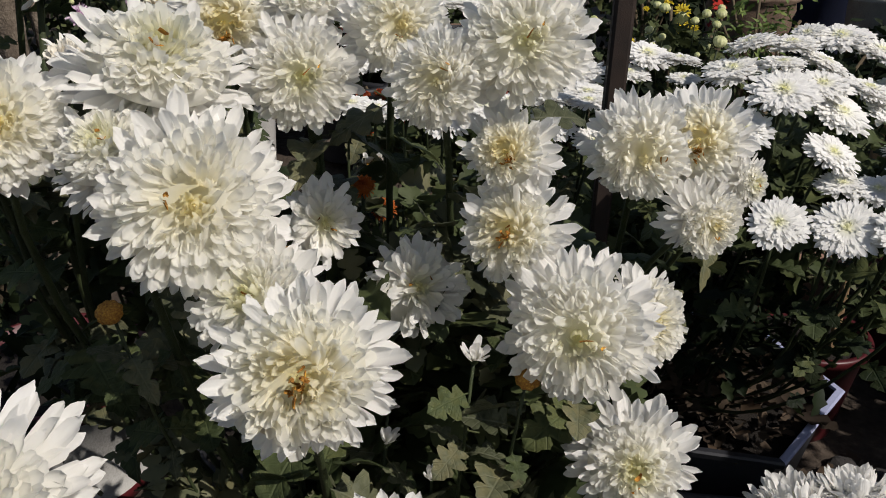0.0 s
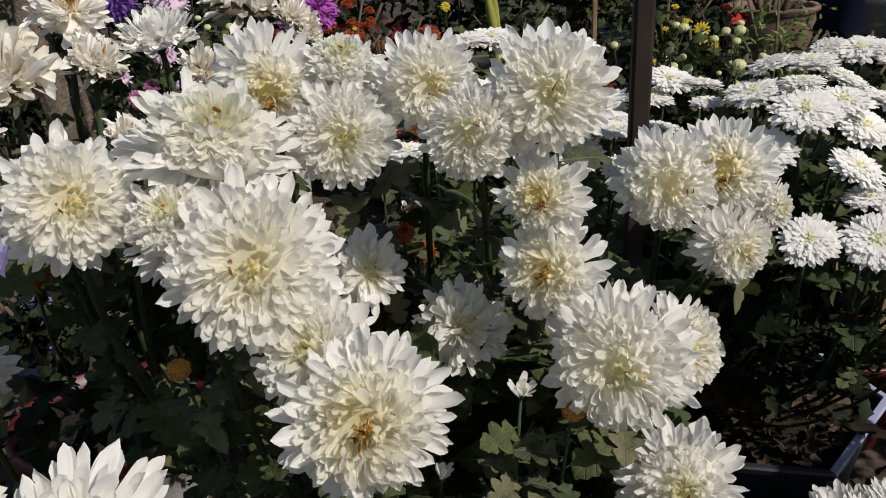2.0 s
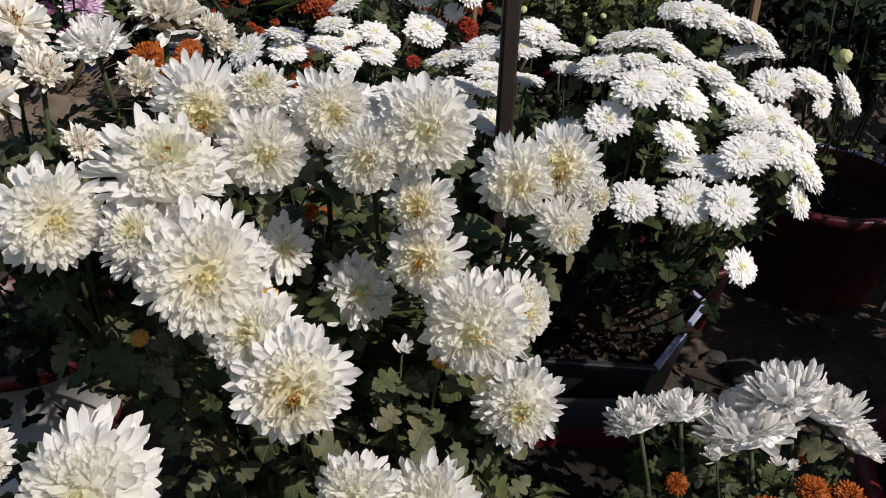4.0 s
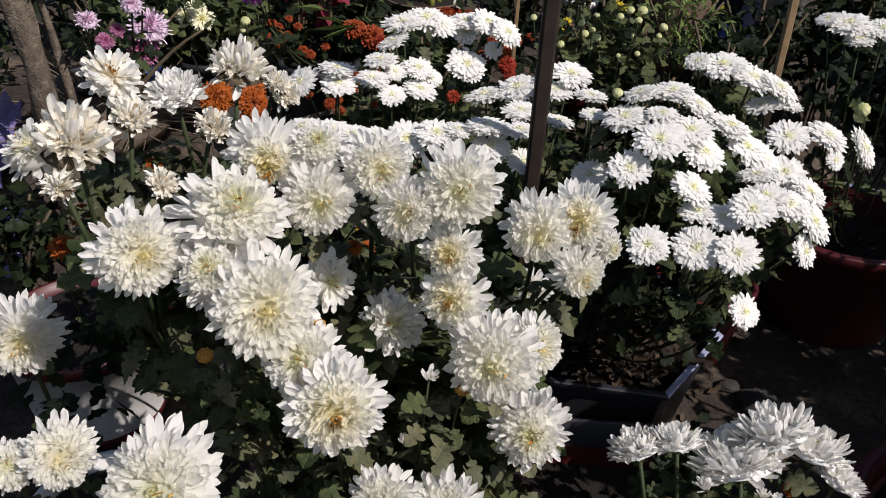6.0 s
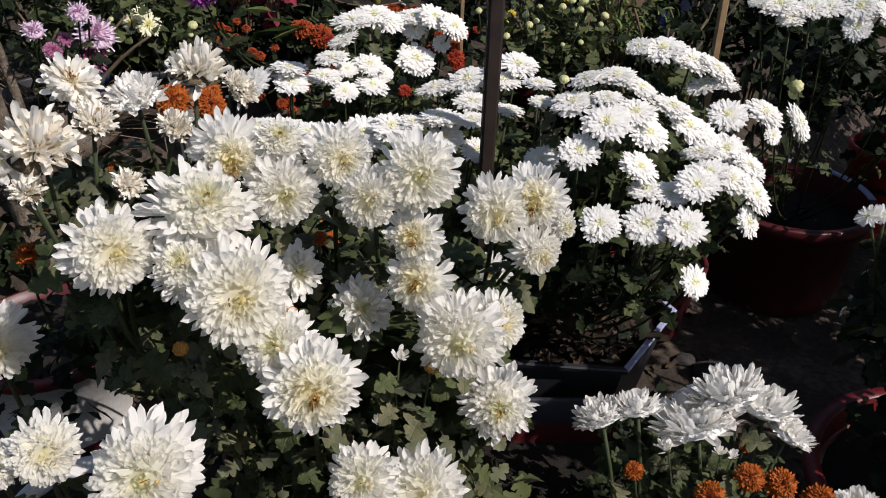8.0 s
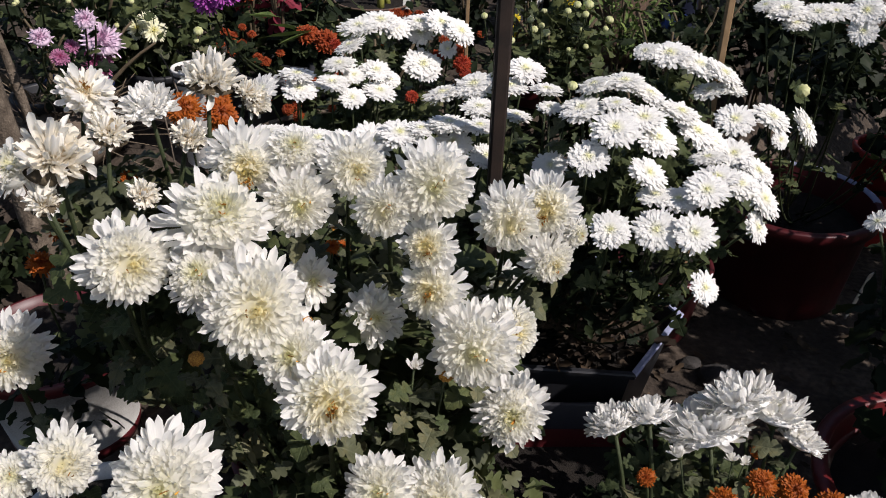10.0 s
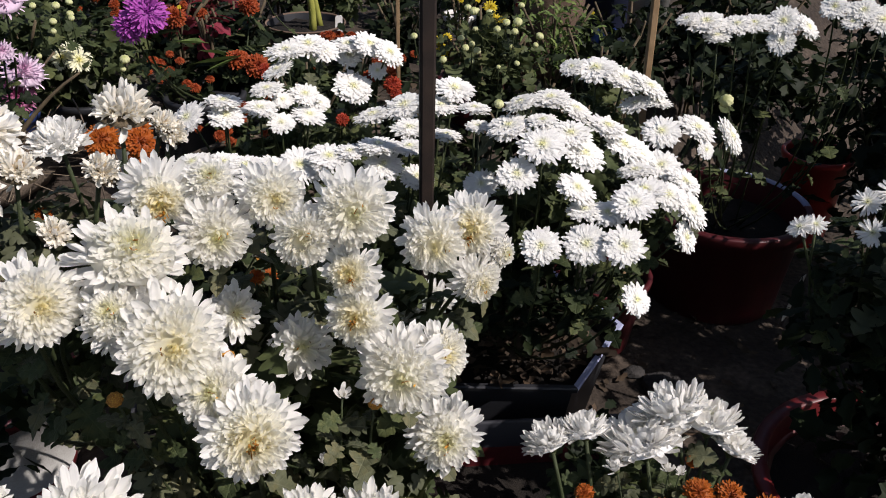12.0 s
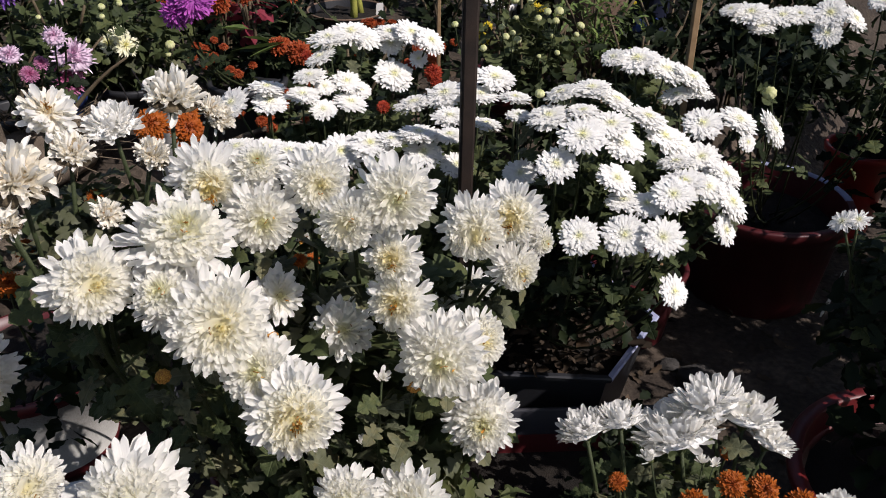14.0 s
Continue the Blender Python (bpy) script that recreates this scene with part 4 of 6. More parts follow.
blooms(spray_plant, 0.23, POMPONS, [
    ((0.033, 1.688, 0.990), 0.059, (0.19, -0.39, 0.90)),
    ((-0.091, 1.659, 1.041), 0.089, (-0.10, -0.09, 0.99)),
    ((-0.056, 1.664, 1.009), 0.060, (0.05, -0.39, 0.92)),
    ((-0.181, 1.538, 1.024), 0.086, (0.10, -0.38, 0.92)),
    ((-0.186, 1.566, 1.049), 0.093, (0.09, 0.03, 1.00)),
    ((-0.269, 1.547, 1.019), 0.095, (-0.47, -0.44, 0.76)),
    ((-0.108, 1.596, 1.017), 0.087, (0.07, -0.14, 0.99)),
    ((0.006, 1.639, 0.978), 0.088, (0.20, -0.21, 0.96)),
    ((-0.061, 1.581, 0.983), 0.069, (0.05, -0.48, 0.88)),
    ((0.162, 1.667, 0.960), 0.110, (-0.23, 0.06, 0.97)),
    ((0.240, 1.660, 0.984), 0.118, (-0.28, -0.18, 0.94)),
], 40, 7, (0.04, 0.07), [LEAVES, GREY_LEAVES], 0.09, 0.4, 0.0028)
fill(spray_plant, (0.0, 1.75, 0.82), (0.26, 0.22, 0.15), 360, 0.055, LEAF, 9)
mid_plant = thing("potted_chrysanthemum", 0.08, 1.42, None, "low spreading white pompon chrysanthemum half in shade", "potted plant", "pompon chrysanthemums")
give_pot(mid_plant, 0.15, 0.11, 0.28, [BLACK_PLASTIC])
blooms(mid_plant, 0.25, POMPONS, [
    ((0.235, 1.516, 0.982), 0.093, (-0.01, -0.13, 0.99)),
    ((0.315, 1.470, 0.979), 0.081, (0.16, 0.05, 0.99)),
    ((0.146, 1.349, 1.014), 0.101, (0.02, 0.04, 1.00)),
    ((0.212, 1.342, 1.009), 0.078, (-0.00, -0.05, 1.00)),
    ((-0.023, 1.343, 0.978), 0.104, (0.04, -0.49, 0.87)),
    ((0.040, 1.336, 0.998), 0.098, (0.03, -0.25, 0.97)),
    ((0.154, 1.334, 0.974), 0.093, (-0.03, -0.45, 0.89)),
    ((0.225, 1.320, 0.947), 0.078, (0.19, -0.39, 0.90)),
], 11, 8, (0.04, 0.07), [LEAVES, GREY_LEAVES], 0.09, 0.4, 0.0028)
blooms(mid_plant, 0.25, POMPONS, [
    ((0.085, 1.343, 1.004), 0.074, (0.03, -0.05, 1.00)),
    ((-0.246, 1.372, 0.985), 0.100, (-0.15, -0.02, 0.99)),
    ((-0.181, 1.361, 0.986), 0.100, (0.09, -0.05, 0.99)),
    ((-0.135, 1.350, 0.981), 0.100, (0.08, -0.05, 1.00)),
    ((-0.082, 1.342, 0.984), 0.083, (0.14, -0.05, 0.99)),
    ((0.361, 1.627, 1.034), 0.108, (0.11, -0.28, 0.95)),
    ((0.321, 1.590, 1.006), 0.090, (0.05, -0.14, 0.99)),
], 41, 8, (0.04, 0.07), [LEAVES, GREY_LEAVES], 0.09, 0.4, 0.0028)
fill(mid_plant, (0.06, 1.38, 0.74), (0.28, 0.22, 0.16), 360, 0.055, LEAF, 10)
fill(mid_plant, (0.28, 1.52, 0.66), (0.24, 0.26, 0.24), 480, 0.06, LEAF, 21)
fill(spray_plant, (0.32, 1.82, 0.62), (0.28, 0.20, 0.22), 420, 0.06, LEAF, 23)
fill(mid_plant, (-0.22, 1.50, 0.58), (0.24, 0.26, 0.20), 360, 0.06, LEAF_SHADED, 22)
corner_plant = thing("potted_chrysanthemum", 1.47, 2.17, None, "tall white chrysanthemum in a big dark red pot", "potted plant", "pompon chrysanthemums")
blooms(corner_plant, 0.28, POMPONS, [
    ((0.980, 1.716, 1.163), 0.061, (-0.42, -0.08, 0.90)),
    ((1.030, 1.704, 1.158), 0.108, (-0.22, -0.18, 0.96)),
    ((1.056, 1.681, 1.127), 0.078, (-0.19, -0.10, 0.98)),
    ((1.108, 1.687, 1.153), 0.091, (-0.26, -0.23, 0.94)),
    ((1.151, 1.681, 1.156), 0.078, (-0.32, -0.34, 0.89)),
    ((1.226, 1.671, 1.161), 0.095, (-0.43, -0.58, 0.69)),
    ((1.217, 1.647, 1.117), 0.078, (-0.46, -0.74, 0.50)),
    ((1.289, 1.653, 1.149), 0.083, (0.41, -0.55, 0.73)),
    ((1.361, 1.671, 1.194), 0.078, (-0.51, -0.46, 0.73)),
    ((1.435, 1.654, 1.187), 0.091, (-0.39, -0.30, 0.87)),
    ((1.484, 1.633, 1.167), 0.093, (-0.40, -0.50, 0.77)),
    ((1.404, 1.644, 1.162), 0.061, (-0.38, -0.30, 0.88)),
], 12, 6, (0.04, 0.08), [SHADED_LEAVES, LEAVES], 0.06, 0.35, 0.0028)
fill(corner_plant, (1.38, 1.95, 0.90), (0.30, 0.22, 0.20), 420, 0.065, LEAF_SHADED, 11)
edge_plant = thing("potted_chrysanthemum", 1.26, 0.83, None, "leafy white daisy chrysanthemum in a red pot", "potted plant", "pompon chrysanthemums")
give_pot(edge_plant, 0.31, 0.23, 0.36, [RED_PLASTIC], "round red plastic pot", sunk=0.07, rim=0.03)
blooms(edge_plant, 0.31, DAISIES, [
    ((1.021, 0.899, 0.978), 0.055, (-0.48, -0.62, 0.62)),
    ((1.048, 0.969, 1.006), 0.056, (-0.54, -0.53, 0.65)),
    ((0.916, 0.967, 0.963), 0.052, (-0.66, -0.13, 0.74)),
    ((0.948, 0.964, 0.967), 0.048, (-0.30, -0.31, 0.90)),
    ((1.097, 0.970, 1.022), 0.056, (-0.39, -0.60, 0.70)),
], 13, 14, (0.05, 0.09), [SHADED_LEAVES, LEAVES], 0.06, 0.4, 0.003)
fill(edge_plant, (1.20, 0.96, 0.74), (0.27, 0.25, 0.32), 420, 0.07, LEAF_SHADED, 12)

# Unseen upper foliage, added to shade the trough wall and the tub.
fill(edge_plant, (1.26, 0.68, 1.12), (0.17, 0.14, 0.24), 420, 0.08, LEAF_SHADED, 31)
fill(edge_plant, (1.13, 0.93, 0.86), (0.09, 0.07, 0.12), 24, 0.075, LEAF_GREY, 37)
fill(edge_plant, (1.24, 0.80, 0.54), (0.26, 0.24, 0.24), 420, 0.075, LEAF_SHADED, 18)

# ---- coloured plants in the distance ----
lilac_plant = thing("potted_chrysanthemum", -0.98, 2.48, None, "lilac-pink chrysanthemum with ragged half-faded flowers in a blue pot", "potted plant", "lilac chrysanthemums")
give_pot(lilac_plant, 0.10, 0.08, 0.14, [BLUE_FILM], "deep blue plastic pot")
blooms(lilac_plant, 0.11, LILACS, [
    ((-0.823, 2.280, 0.905), 0.135, (0.32, -0.50, 0.80)),
    ((-0.880, 1.950, 1.018), 0.066, (0.34, -0.60, 0.73)),
    ((-0.757, 1.950, 1.065), 0.066, (0.30, -0.60, 0.74)),
    ((-0.725, 1.950, 1.196), 0.110, (0.20, -0.60, 0.77)),
], 14, 12, (0.04, 0.07), [LEAVES, SHADED_LEAVES], 0.06, 0.3, 0.0028)
blooms(lilac_plant, 0.11, MAGENTAS, [
    ((-0.855, 2.260, 0.840), 0.115, (0.41, -0.55, 0.72)),
    ((-0.841, 1.950, 0.963), 0.050, (0.42, -0.50, 0.75)),
    ((-0.811, 1.970, 0.988), 0.040, (0.30, -0.60, 0.74)),
], 114, 9, (0.04, 0.06), [LEAVES, SHADED_LEAVES], 0.06, 0.3, 0.0026)
violet_plant = thing("potted_chrysanthemum", -1.02, 2.28, None, "deep violet chrysanthemum with thin spiky petals", "potted plant", "lilac chrysanthemums")
give_pot(violet_plant, 0.10, 0.08, 0.20, [BLACK_PLASTIC])
blooms(violet_plant, 0.17, VIOLETS, [
    ((-0.946, 1.950, 1.192), 0.125, (0.30, -0.70, 0.65)),
    ((-0.869, 1.970, 1.199), 0.135, (0.20, -0.75, 0.62)),
], 15, 9, (0.04, 0.07), [SHADED_LEAVES], 0.05, 0.3, 0.0028)
fill(lilac_plant, (-0.90, 2.40, 0.86), (0.16, 0.12, 0.12), 150, 0.055, LEAF, 13)
purple_plant = thing("potted_chrysanthemum", -0.32, 2.36, None, "bright purple chrysanthemum with two round flowers", "potted plant", "lilac chrysanthemums")
give_pot(purple_plant, 0.12, 0.09, 0.22, [BLACK_PLASTIC])
blooms(purple_plant, 0.19, PURPLES, [
    ((-0.391, 1.948, 1.151), 0.113, (0.29, -0.81, 0.51)),
    ((-0.433, 1.939, 1.123), 0.084, (-0.01, -0.93, 0.36)),
], 15, 9, (0.04, 0.07), [LEAVES, SHADED_LEAVES], 0.05, 0.3, 0.0028)
pale_plant = thing("potted_chrysanthemum", -0.74, 2.60, None, "leafy chrysanthemum with pale yellow-white flowers", "potted plant", "pale chrysanthemums")
give_pot(pale_plant, 0.11, 0.09, 0.14, [BLACK_PLASTIC])
blooms(pale_plant, 0.11, PALES, [
    ((-0.761, 2.466, 0.889), 0.079, (0.18, -0.79, 0.58)),
    ((-0.705, 2.454, 0.885), 0.083, (0.50, -0.76, 0.41)),
    ((-0.723, 2.476, 0.917), 0.065, (0.26, -0.50, 0.82)),
], 16, 20, (0.05, 0.08), [LEAVES, GREY_LEAVES], 0.06, 0.3, 0.0028)
blooms(pale_plant, 0.11, BUDS, [
    ((-0.797, 2.420, 1.063), 0.030, (0.10, -0.50, 0.86)),
    ((-0.731, 2.420, 1.061), 0.036, (0.10, -0.50, 0.86)),
    ((-0.693, 2.420, 1.023), 0.028, (0.10, -0.50, 0.86)),
    ((-0.753, 2.420, 0.984), 0.026, (0.10, -0.50, 0.86)),
    ((-0.811, 2.420, 0.908), 0.026, (0.10, -0.50, 0.86)),
    ((-0.559, 2.420, 0.886), 0.046, (0.10, -0.50, 0.86)),
    ((-0.569, 2.420, 0.857), 0.026, (0.10, -0.50, 0.86)),
], 116, 3, (0.04, 0.07), [LEAVES, GREY_LEAVES], 0.06, 0.4, 0.002)
rust_plant = thing("potted_chrysanthemum", -0.36, 2.52, None, "thin-stemmed plant with small rust-red buds in a dark pot", "potted plant", "orange chrysanthemums")
give_pot(rust_plant, 0.09, 0.07, 0.14, [BLACK_PLASTIC])
blooms(rust_plant, 0.11, RUSTS, [
    ((-0.457, 2.320, 0.919), 0.034, (0.10, -0.45, 0.88)),
    ((-0.435, 2.320, 0.906), 0.032, (0.10, -0.45, 0.88)),
    ((-0.409, 2.320, 0.880), 0.036, (0.10, -0.45, 0.88)),
    ((-0.440, 2.320, 0.854), 0.032, (0.10, -0.45, 0.88)),
    ((-0.377, 2.320, 0.911), 0.030, (0.10, -0.45, 0.88)),
    ((-0.341, 2.320, 0.822), 0.036, (0.10, -0.45, 0.88)),
    ((-0.476, 2.320, 0.881), 0.030, (0.10, -0.45, 0.88)),
    ((-0.365, 2.320, 0.834), 0.036, (0.10, -0.45, 0.88)),
    ((-0.404, 2.320, 0.933), 0.026, (0.10, -0.45, 0.88)),
    ((-0.293, 2.320, 0.850), 0.030, (0.10, -0.45, 0.88)),
], 117, 4, (0.03, 0.05), [SHADED_LEAVES, LEAVES], 0.04, 0.5, 0.0018)
for k, (p, yaw, pitch, size) in enumerate((
    ((-0.362, 2.340, 0.886), 10, -10, 0.17),
    ((-0.318, 2.340, 0.931), 60, 5, 0.13),
    ((-0.285, 2.340, 0.955), 150, 0, 0.12),
    ((-0.186, 2.340, 0.912), 200, 10, 0.12),
)):
    part("leaf", BROAD_LEAVES[k % 3], rust_plant, leaf_pose(Vector(p) - rust_plant.location, yaw, pitch, 12 * k - 20, size), "broad bright green leaf")
fill(pale_plant, (-0.74, 2.62, 0.86), (0.32, 0.20, 0.20), 380, 0.065, LEAF, 14)
orange_back = thing("potted_chrysanthemum", -0.22, 2.52, None, "burnt-orange chrysanthemum with broad green leaves", "potted plant", "orange chrysanthemums")
give_pot(orange_back, 0.13, 0.10, 0.2, [BLACK_PLASTIC])
blooms(orange_back, 0.17, RUSTS, [
    ((-0.209, 2.394, 0.887), 0.076, (-0.00, -0.63, 0.78)),
    ((-0.147, 2.373, 0.869), 0.084, (0.27, -0.79, 0.55)),
    ((-0.174, 2.697, 0.982), 0.075, (0.09, -0.77, 0.63)),
    ((-0.399, 2.511, 0.998), 0.073, (0.17, -0.76, 0.63)),
], 17, 14, (0.05, 0.09), [LEAVES, SHADED_LEAVES], 0.06, 0.3, 0.0028)
fill(orange_back, (-0.24, 2.5, 0.80), (0.22, 0.16, 0.10), 200, 0.07, LEAF_SHADED, 15)
red_plant = thing("potted_chrysanthemum", 0.22, 2.12, None, "small red chrysanthemum behind the white sprays", "potted plant", "orange chrysanthemums")
give_pot(red_plant, 0.11, 0.08, 0.14, [BLACK_PLASTIC])
blooms(red_plant, 0.11, REDS, [
    ((0.233, 1.854, 0.969), 0.050, (0.04, -0.72, 0.69)),
    ((0.108, 1.866, 0.951), 0.038, (-0.02, -0.71, 0.70)),
    ((0.087, 1.687, 0.941), 0.034, (0.08, -0.78, 0.63)),
    ((0.174, 1.921, 0.965), 0.037, (-0.04, -0.72, 0.69)),
    ((0.239, 1.842, 0.949), 0.036, (0.13, -0.79, 0.60)),
    ((-0.110, 2.057, 0.959), 0.035, (0.06, -0.83, 0.55)),
], 19, 8, (0.03, 0.06), [SHADED_LEAVES, LEAVES], 0.05, 0.3, 0.0025)
yellow_plant = thing("potted_chrysanthemum", 0.62, 2.66, None, "yellow daisy chrysanthemum with pale buds", "potted plant", "yellow chrysanthemums")
give_pot(yellow_plant, 0.12, 0.09, 0.16, [MAROON])
blooms(yellow_plant, 0.13, YELLOWS, [
    ((0.484, 2.509, 0.860), 0.049, (-0.04, -0.82, 0.57)),
    ((0.500, 2.529, 0.898), 0.037, (-0.03, -0.75, 0.66)),
    ((0.467, 2.528, 0.887), 0.034, (-0.24, -0.79, 0.56)),
    ((0.666, 2.606, 0.979), 0.052, (-0.19, -0.75, 0.63)),
    ((0.687, 2.580, 0.942), 0.037, (0.01, -0.84, 0.55)),
    ((0.651, 2.580, 0.931), 0.032, (-0.30, -0.79, 0.54)),
    ((-0.115, 2.685, 1.068), 0.033, (0.15, -0.90, 0.41)),
    ((-0.374, 2.455, 1.042), 0.014, (0.26, -0.87, 0.42)),
    ((0.678, 2.648, 0.943), 0.033, (-0.25, -0.86, 0.45)),
    ((0.719, 2.641, 0.923), 0.026, (-0.26, -0.85, 0.46)),
    ((1.099, 2.749, 0.909), 0.014, (-0.36, -0.75, 0.55)),
], 20, 8, (0.03, 0.06), [LEAVES, SHADED_LEAVES], 0.05, 0.3, 0.0025)
blooms(yellow_plant, 0.13, BUDS, [
    ((0.632, 2.227, 1.022), 0.035, (-0.05, -0.54, 0.84)),
    ((0.667, 2.221, 1.023), 0.042, (-0.06, -0.53, 0.84)),
    ((0.656, 2.208, 0.998), 0.032, (-0.06, -0.53, 0.85)),
    ((0.490, 2.225, 0.977), 0.032, (-0.23, -0.49, 0.84)),
    ((0.333, 2.154, 1.010), 0.030, (-0.18, -0.51, 0.84)),
    ((0.552, 1.972, 0.966), 0.019, (-0.15, -0.49, 0.86)),
    ((0.603, 2.221, 1.004), 0.032, (-0.16, -0.52, 0.84)),
    ((0.522, 2.211, 0.963), 0.028, (-0.13, -0.52, 0.85)),
], 21, 3, (0.03, 0.06), [LEAVES, SHADED_LEAVES], 0.05, 0.3, 0.002)
orange_mid = thing("potted_chrysanthemum", -0.40, 1.44, None, "orange chrysanthemum among the white ones", "potted plant", "orange chrysanthemums")
give_pot(orange_mid, 0.12, 0.09, 0.24, [BLACK_PLASTIC])
blooms(orange_mid, 0.21, ORANGES, [
    ((-0.363, 1.157, 1.130), 0.063, (0.12, -0.83, 0.55)),
    ((-0.297, 1.146, 1.123), 0.065, (0.28, -0.73, 0.62)),
    ((-0.409, 0.906, 1.111), 0.030, (0.45, -0.63, 0.63)),
    ((-0.516, 0.870, 1.044), 0.039, (0.24, -0.55, 0.80)),
    ((-0.566, 0.887, 0.972), 0.046, (0.35, -0.51, 0.79)),
    ((-0.311, 1.225, 1.120), 0.047, (0.22, -0.79, 0.58)),
    ((-0.091, 0.778, 1.054), 0.025, (0.06, -0.57, 0.82)),
    ((-0.080, 0.882, 0.989), 0.029, (0.07, -0.68, 0.73)),
], 18, 10, (0.03, 0.06), [LEAVES, SHADED_LEAVES], 0.05, 0.3, 0.0025)
fill(orange_mid, (-0.40, 1.28, 0.78), (0.22, 0.16, 0.22), 260, 0.055, LEAF_SHADED, 16)


# ---- buds ----
DEAD_PETALS = []
for k in range(3):
    v, f = petal_points(0.10, 0.7, 0.4, 0.15, 0.3, random.Random(k), 5)
    DEAD_PETALS.append(mesh_from("petal", v, f, [WITHERED]))


def half_open(plant, p, d, n, seed, kind="white"):
    """A half-open bloom: a green calyx with upright petals."""
    r = random.Random(seed)
    rad = d / 2
    bud = part("bud", CALYX, plant)
    bud.matrix_basis = Matrix.Translation(Vector(p) - plant.location - Vector(n).normalized() * rad * 0.4) @ facing(n) @ Matrix.Diagonal((rad, rad, rad, 1))
    for count, elev, length in ((8, 54, 1.05), (8, 66, 1.15), (6, 79, 1.15)):
        for j in range(count):
            L = length * r.uniform(0.85, 1.1)
            part("petal", r.choice(PETALS[kind] if elev < 70 or kind == "white" else DEAD_PETALS), bud, pose(0, 0, 0, 0, 0, 360 * (j + r.uniform(-0.3, 0.3)) / count) @ pose(0.06, 0, 0.05, r.uniform(-15, 15), -(elev + r.uniform(-10, 10)), 0) @ Matrix.Diagonal((L, L * 1.8, L, 1)))


def buds(plant, closed, rows, seed, kind="white"):
    for k, (p, d, n) in enumerate(rows):
        if closed:
            small_head(plant, DEAD_BUDS if kind == "withered" else BUDS, p, d, n, seed + k, "bud")
        else:
            half_open(plant, p, d, n, seed + k, kind)
        rr = random.Random(seed + k)
        pts = stem_to(plant, Vector((0.02 * k, -0.02, 0.26)), Vector(p) - Vector(n).normalized() * d * 0.3, n, rr, 0.0017)
        leaves_on(plant, pts, 12, (0.025, 0.05), [LEAVES, GREY_LEAVES], rr, 0.35, 0.97)
        leaves_on(plant, pts, 9, (0.035, 0.06), [GREY_LEAVES, LEAVES], rr, 0.75, 0.98)


buds(main_plant, False, [
    ((0.020, 0.561, 0.996), 0.033, (0.08, -0.27, 0.96)),
    ((-0.053, 0.621, 0.867), 0.028, (0.21, -0.23, 0.95)),
    ((-0.012, 0.601, 0.844), 0.025, (0.01, -0.23, 0.97)),
    ((-0.053, 0.637, 0.891), 0.018, (0.22, -0.25, 0.94)),
], 11)
buds(right_plant, False, [
    ((0.443, 0.606, 0.756), 0.043, (-0.41, 0.12, 0.90)),
    ((0.529, 0.595, 0.751), 0.030, (-0.11, 0.06, 0.99)),
    ((0.548, 0.590, 0.747), 0.027, (0.05, -0.03, 1.00)),
], 22)
buds(tub_plant, True, [
    ((0.387, 1.275, 1.116), 0.030, (0.14, -0.16, 0.98)),
    ((1.087, 1.623, 0.964), 0.053, (-0.63, -0.37, 0.68)),
], 33)
buds(main_plant, False, [
    ((-0.089, 0.827, 1.060), 0.033, (0.56, -0.74, 0.36)),
    ((-0.134, 0.545, 1.082), 0.018, (0.37, -0.67, 0.65)),
], 77, "cream")

buds(main_plant, True, [
    ((-0.124, 0.560, 1.066), 0.042, (0.20, -0.45, 0.87)),
    ((0.062, 0.560, 0.975), 0.030, (0.10, -0.40, 0.90)),
    ((-0.262, 0.560, 1.020), 0.030, (-0.10, -0.40, 0.90)),
], 88, "withered")


# ---- six-sided tub with a pale rim ----
def tub(parent, radius, h, turn, wall=None, wide=0.018, sides=None, label="dark tub with a pale blue flat rim, its shaded front painted dark"):
    def ring(grow, z):
        return [((radius + grow) * math.cos(math.radians(60 * k)), (radius + grow) * math.sin(math.radians(60 * k)), z) for k in range(6)]
    levels = [(-0.09, 0.0), (-0.02, h - 0.016), (-0.004, h - 0.016), (0.0, h - 0.004), (-0.004, h), (-wide, h), (-wide - 0.003, h - 0.005), (-wide - 0.022, h - 0.08)]
    v = []
    for g, z in levels:
        v += ring(g, z)
    f = grid_faces(len(levels), 6, True)
    f.append(tuple(range(6))[::-1])
    me = mesh_from("pot", v, f, [wall or BLACK_PLASTIC, RIM_BLUE], False)
    for q in me.polygons:
        if q.index // 6 in (2, 3, 4, 5) and (sides is None or q.index % 6 in sides):
            q.material_index = 1
    m = pose(0, 0, 0, 0, 0, turn)
    part("pot", me, parent, m, label)
    sv = [(0, 0, h - 0.03)] + ring(-0.034, h - 0.055)
    part("soil", mesh_from("soil", sv, [(0, 1 + j, 1 + (j + 1) % 6) for j in range(6)], [SOIL], False), parent, m)


# The rim's front side stays black, its shade put into the colour.
tub(tub_plant, 0.33, 0.38, -70, sides=(0, 1, 2, 3, 4))
give_pot(corner_plant, 0.275, 0.235, 0.38, [MAROON], "big dark red pot, light on its far rim painted pale", sunk=0.10, rim=0.022, band=0.05)
# Light falling on the rim's far side is put into its colour.
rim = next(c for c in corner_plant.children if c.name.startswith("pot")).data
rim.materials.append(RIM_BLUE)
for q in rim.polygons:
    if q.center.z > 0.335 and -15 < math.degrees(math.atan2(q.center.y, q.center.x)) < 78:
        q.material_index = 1


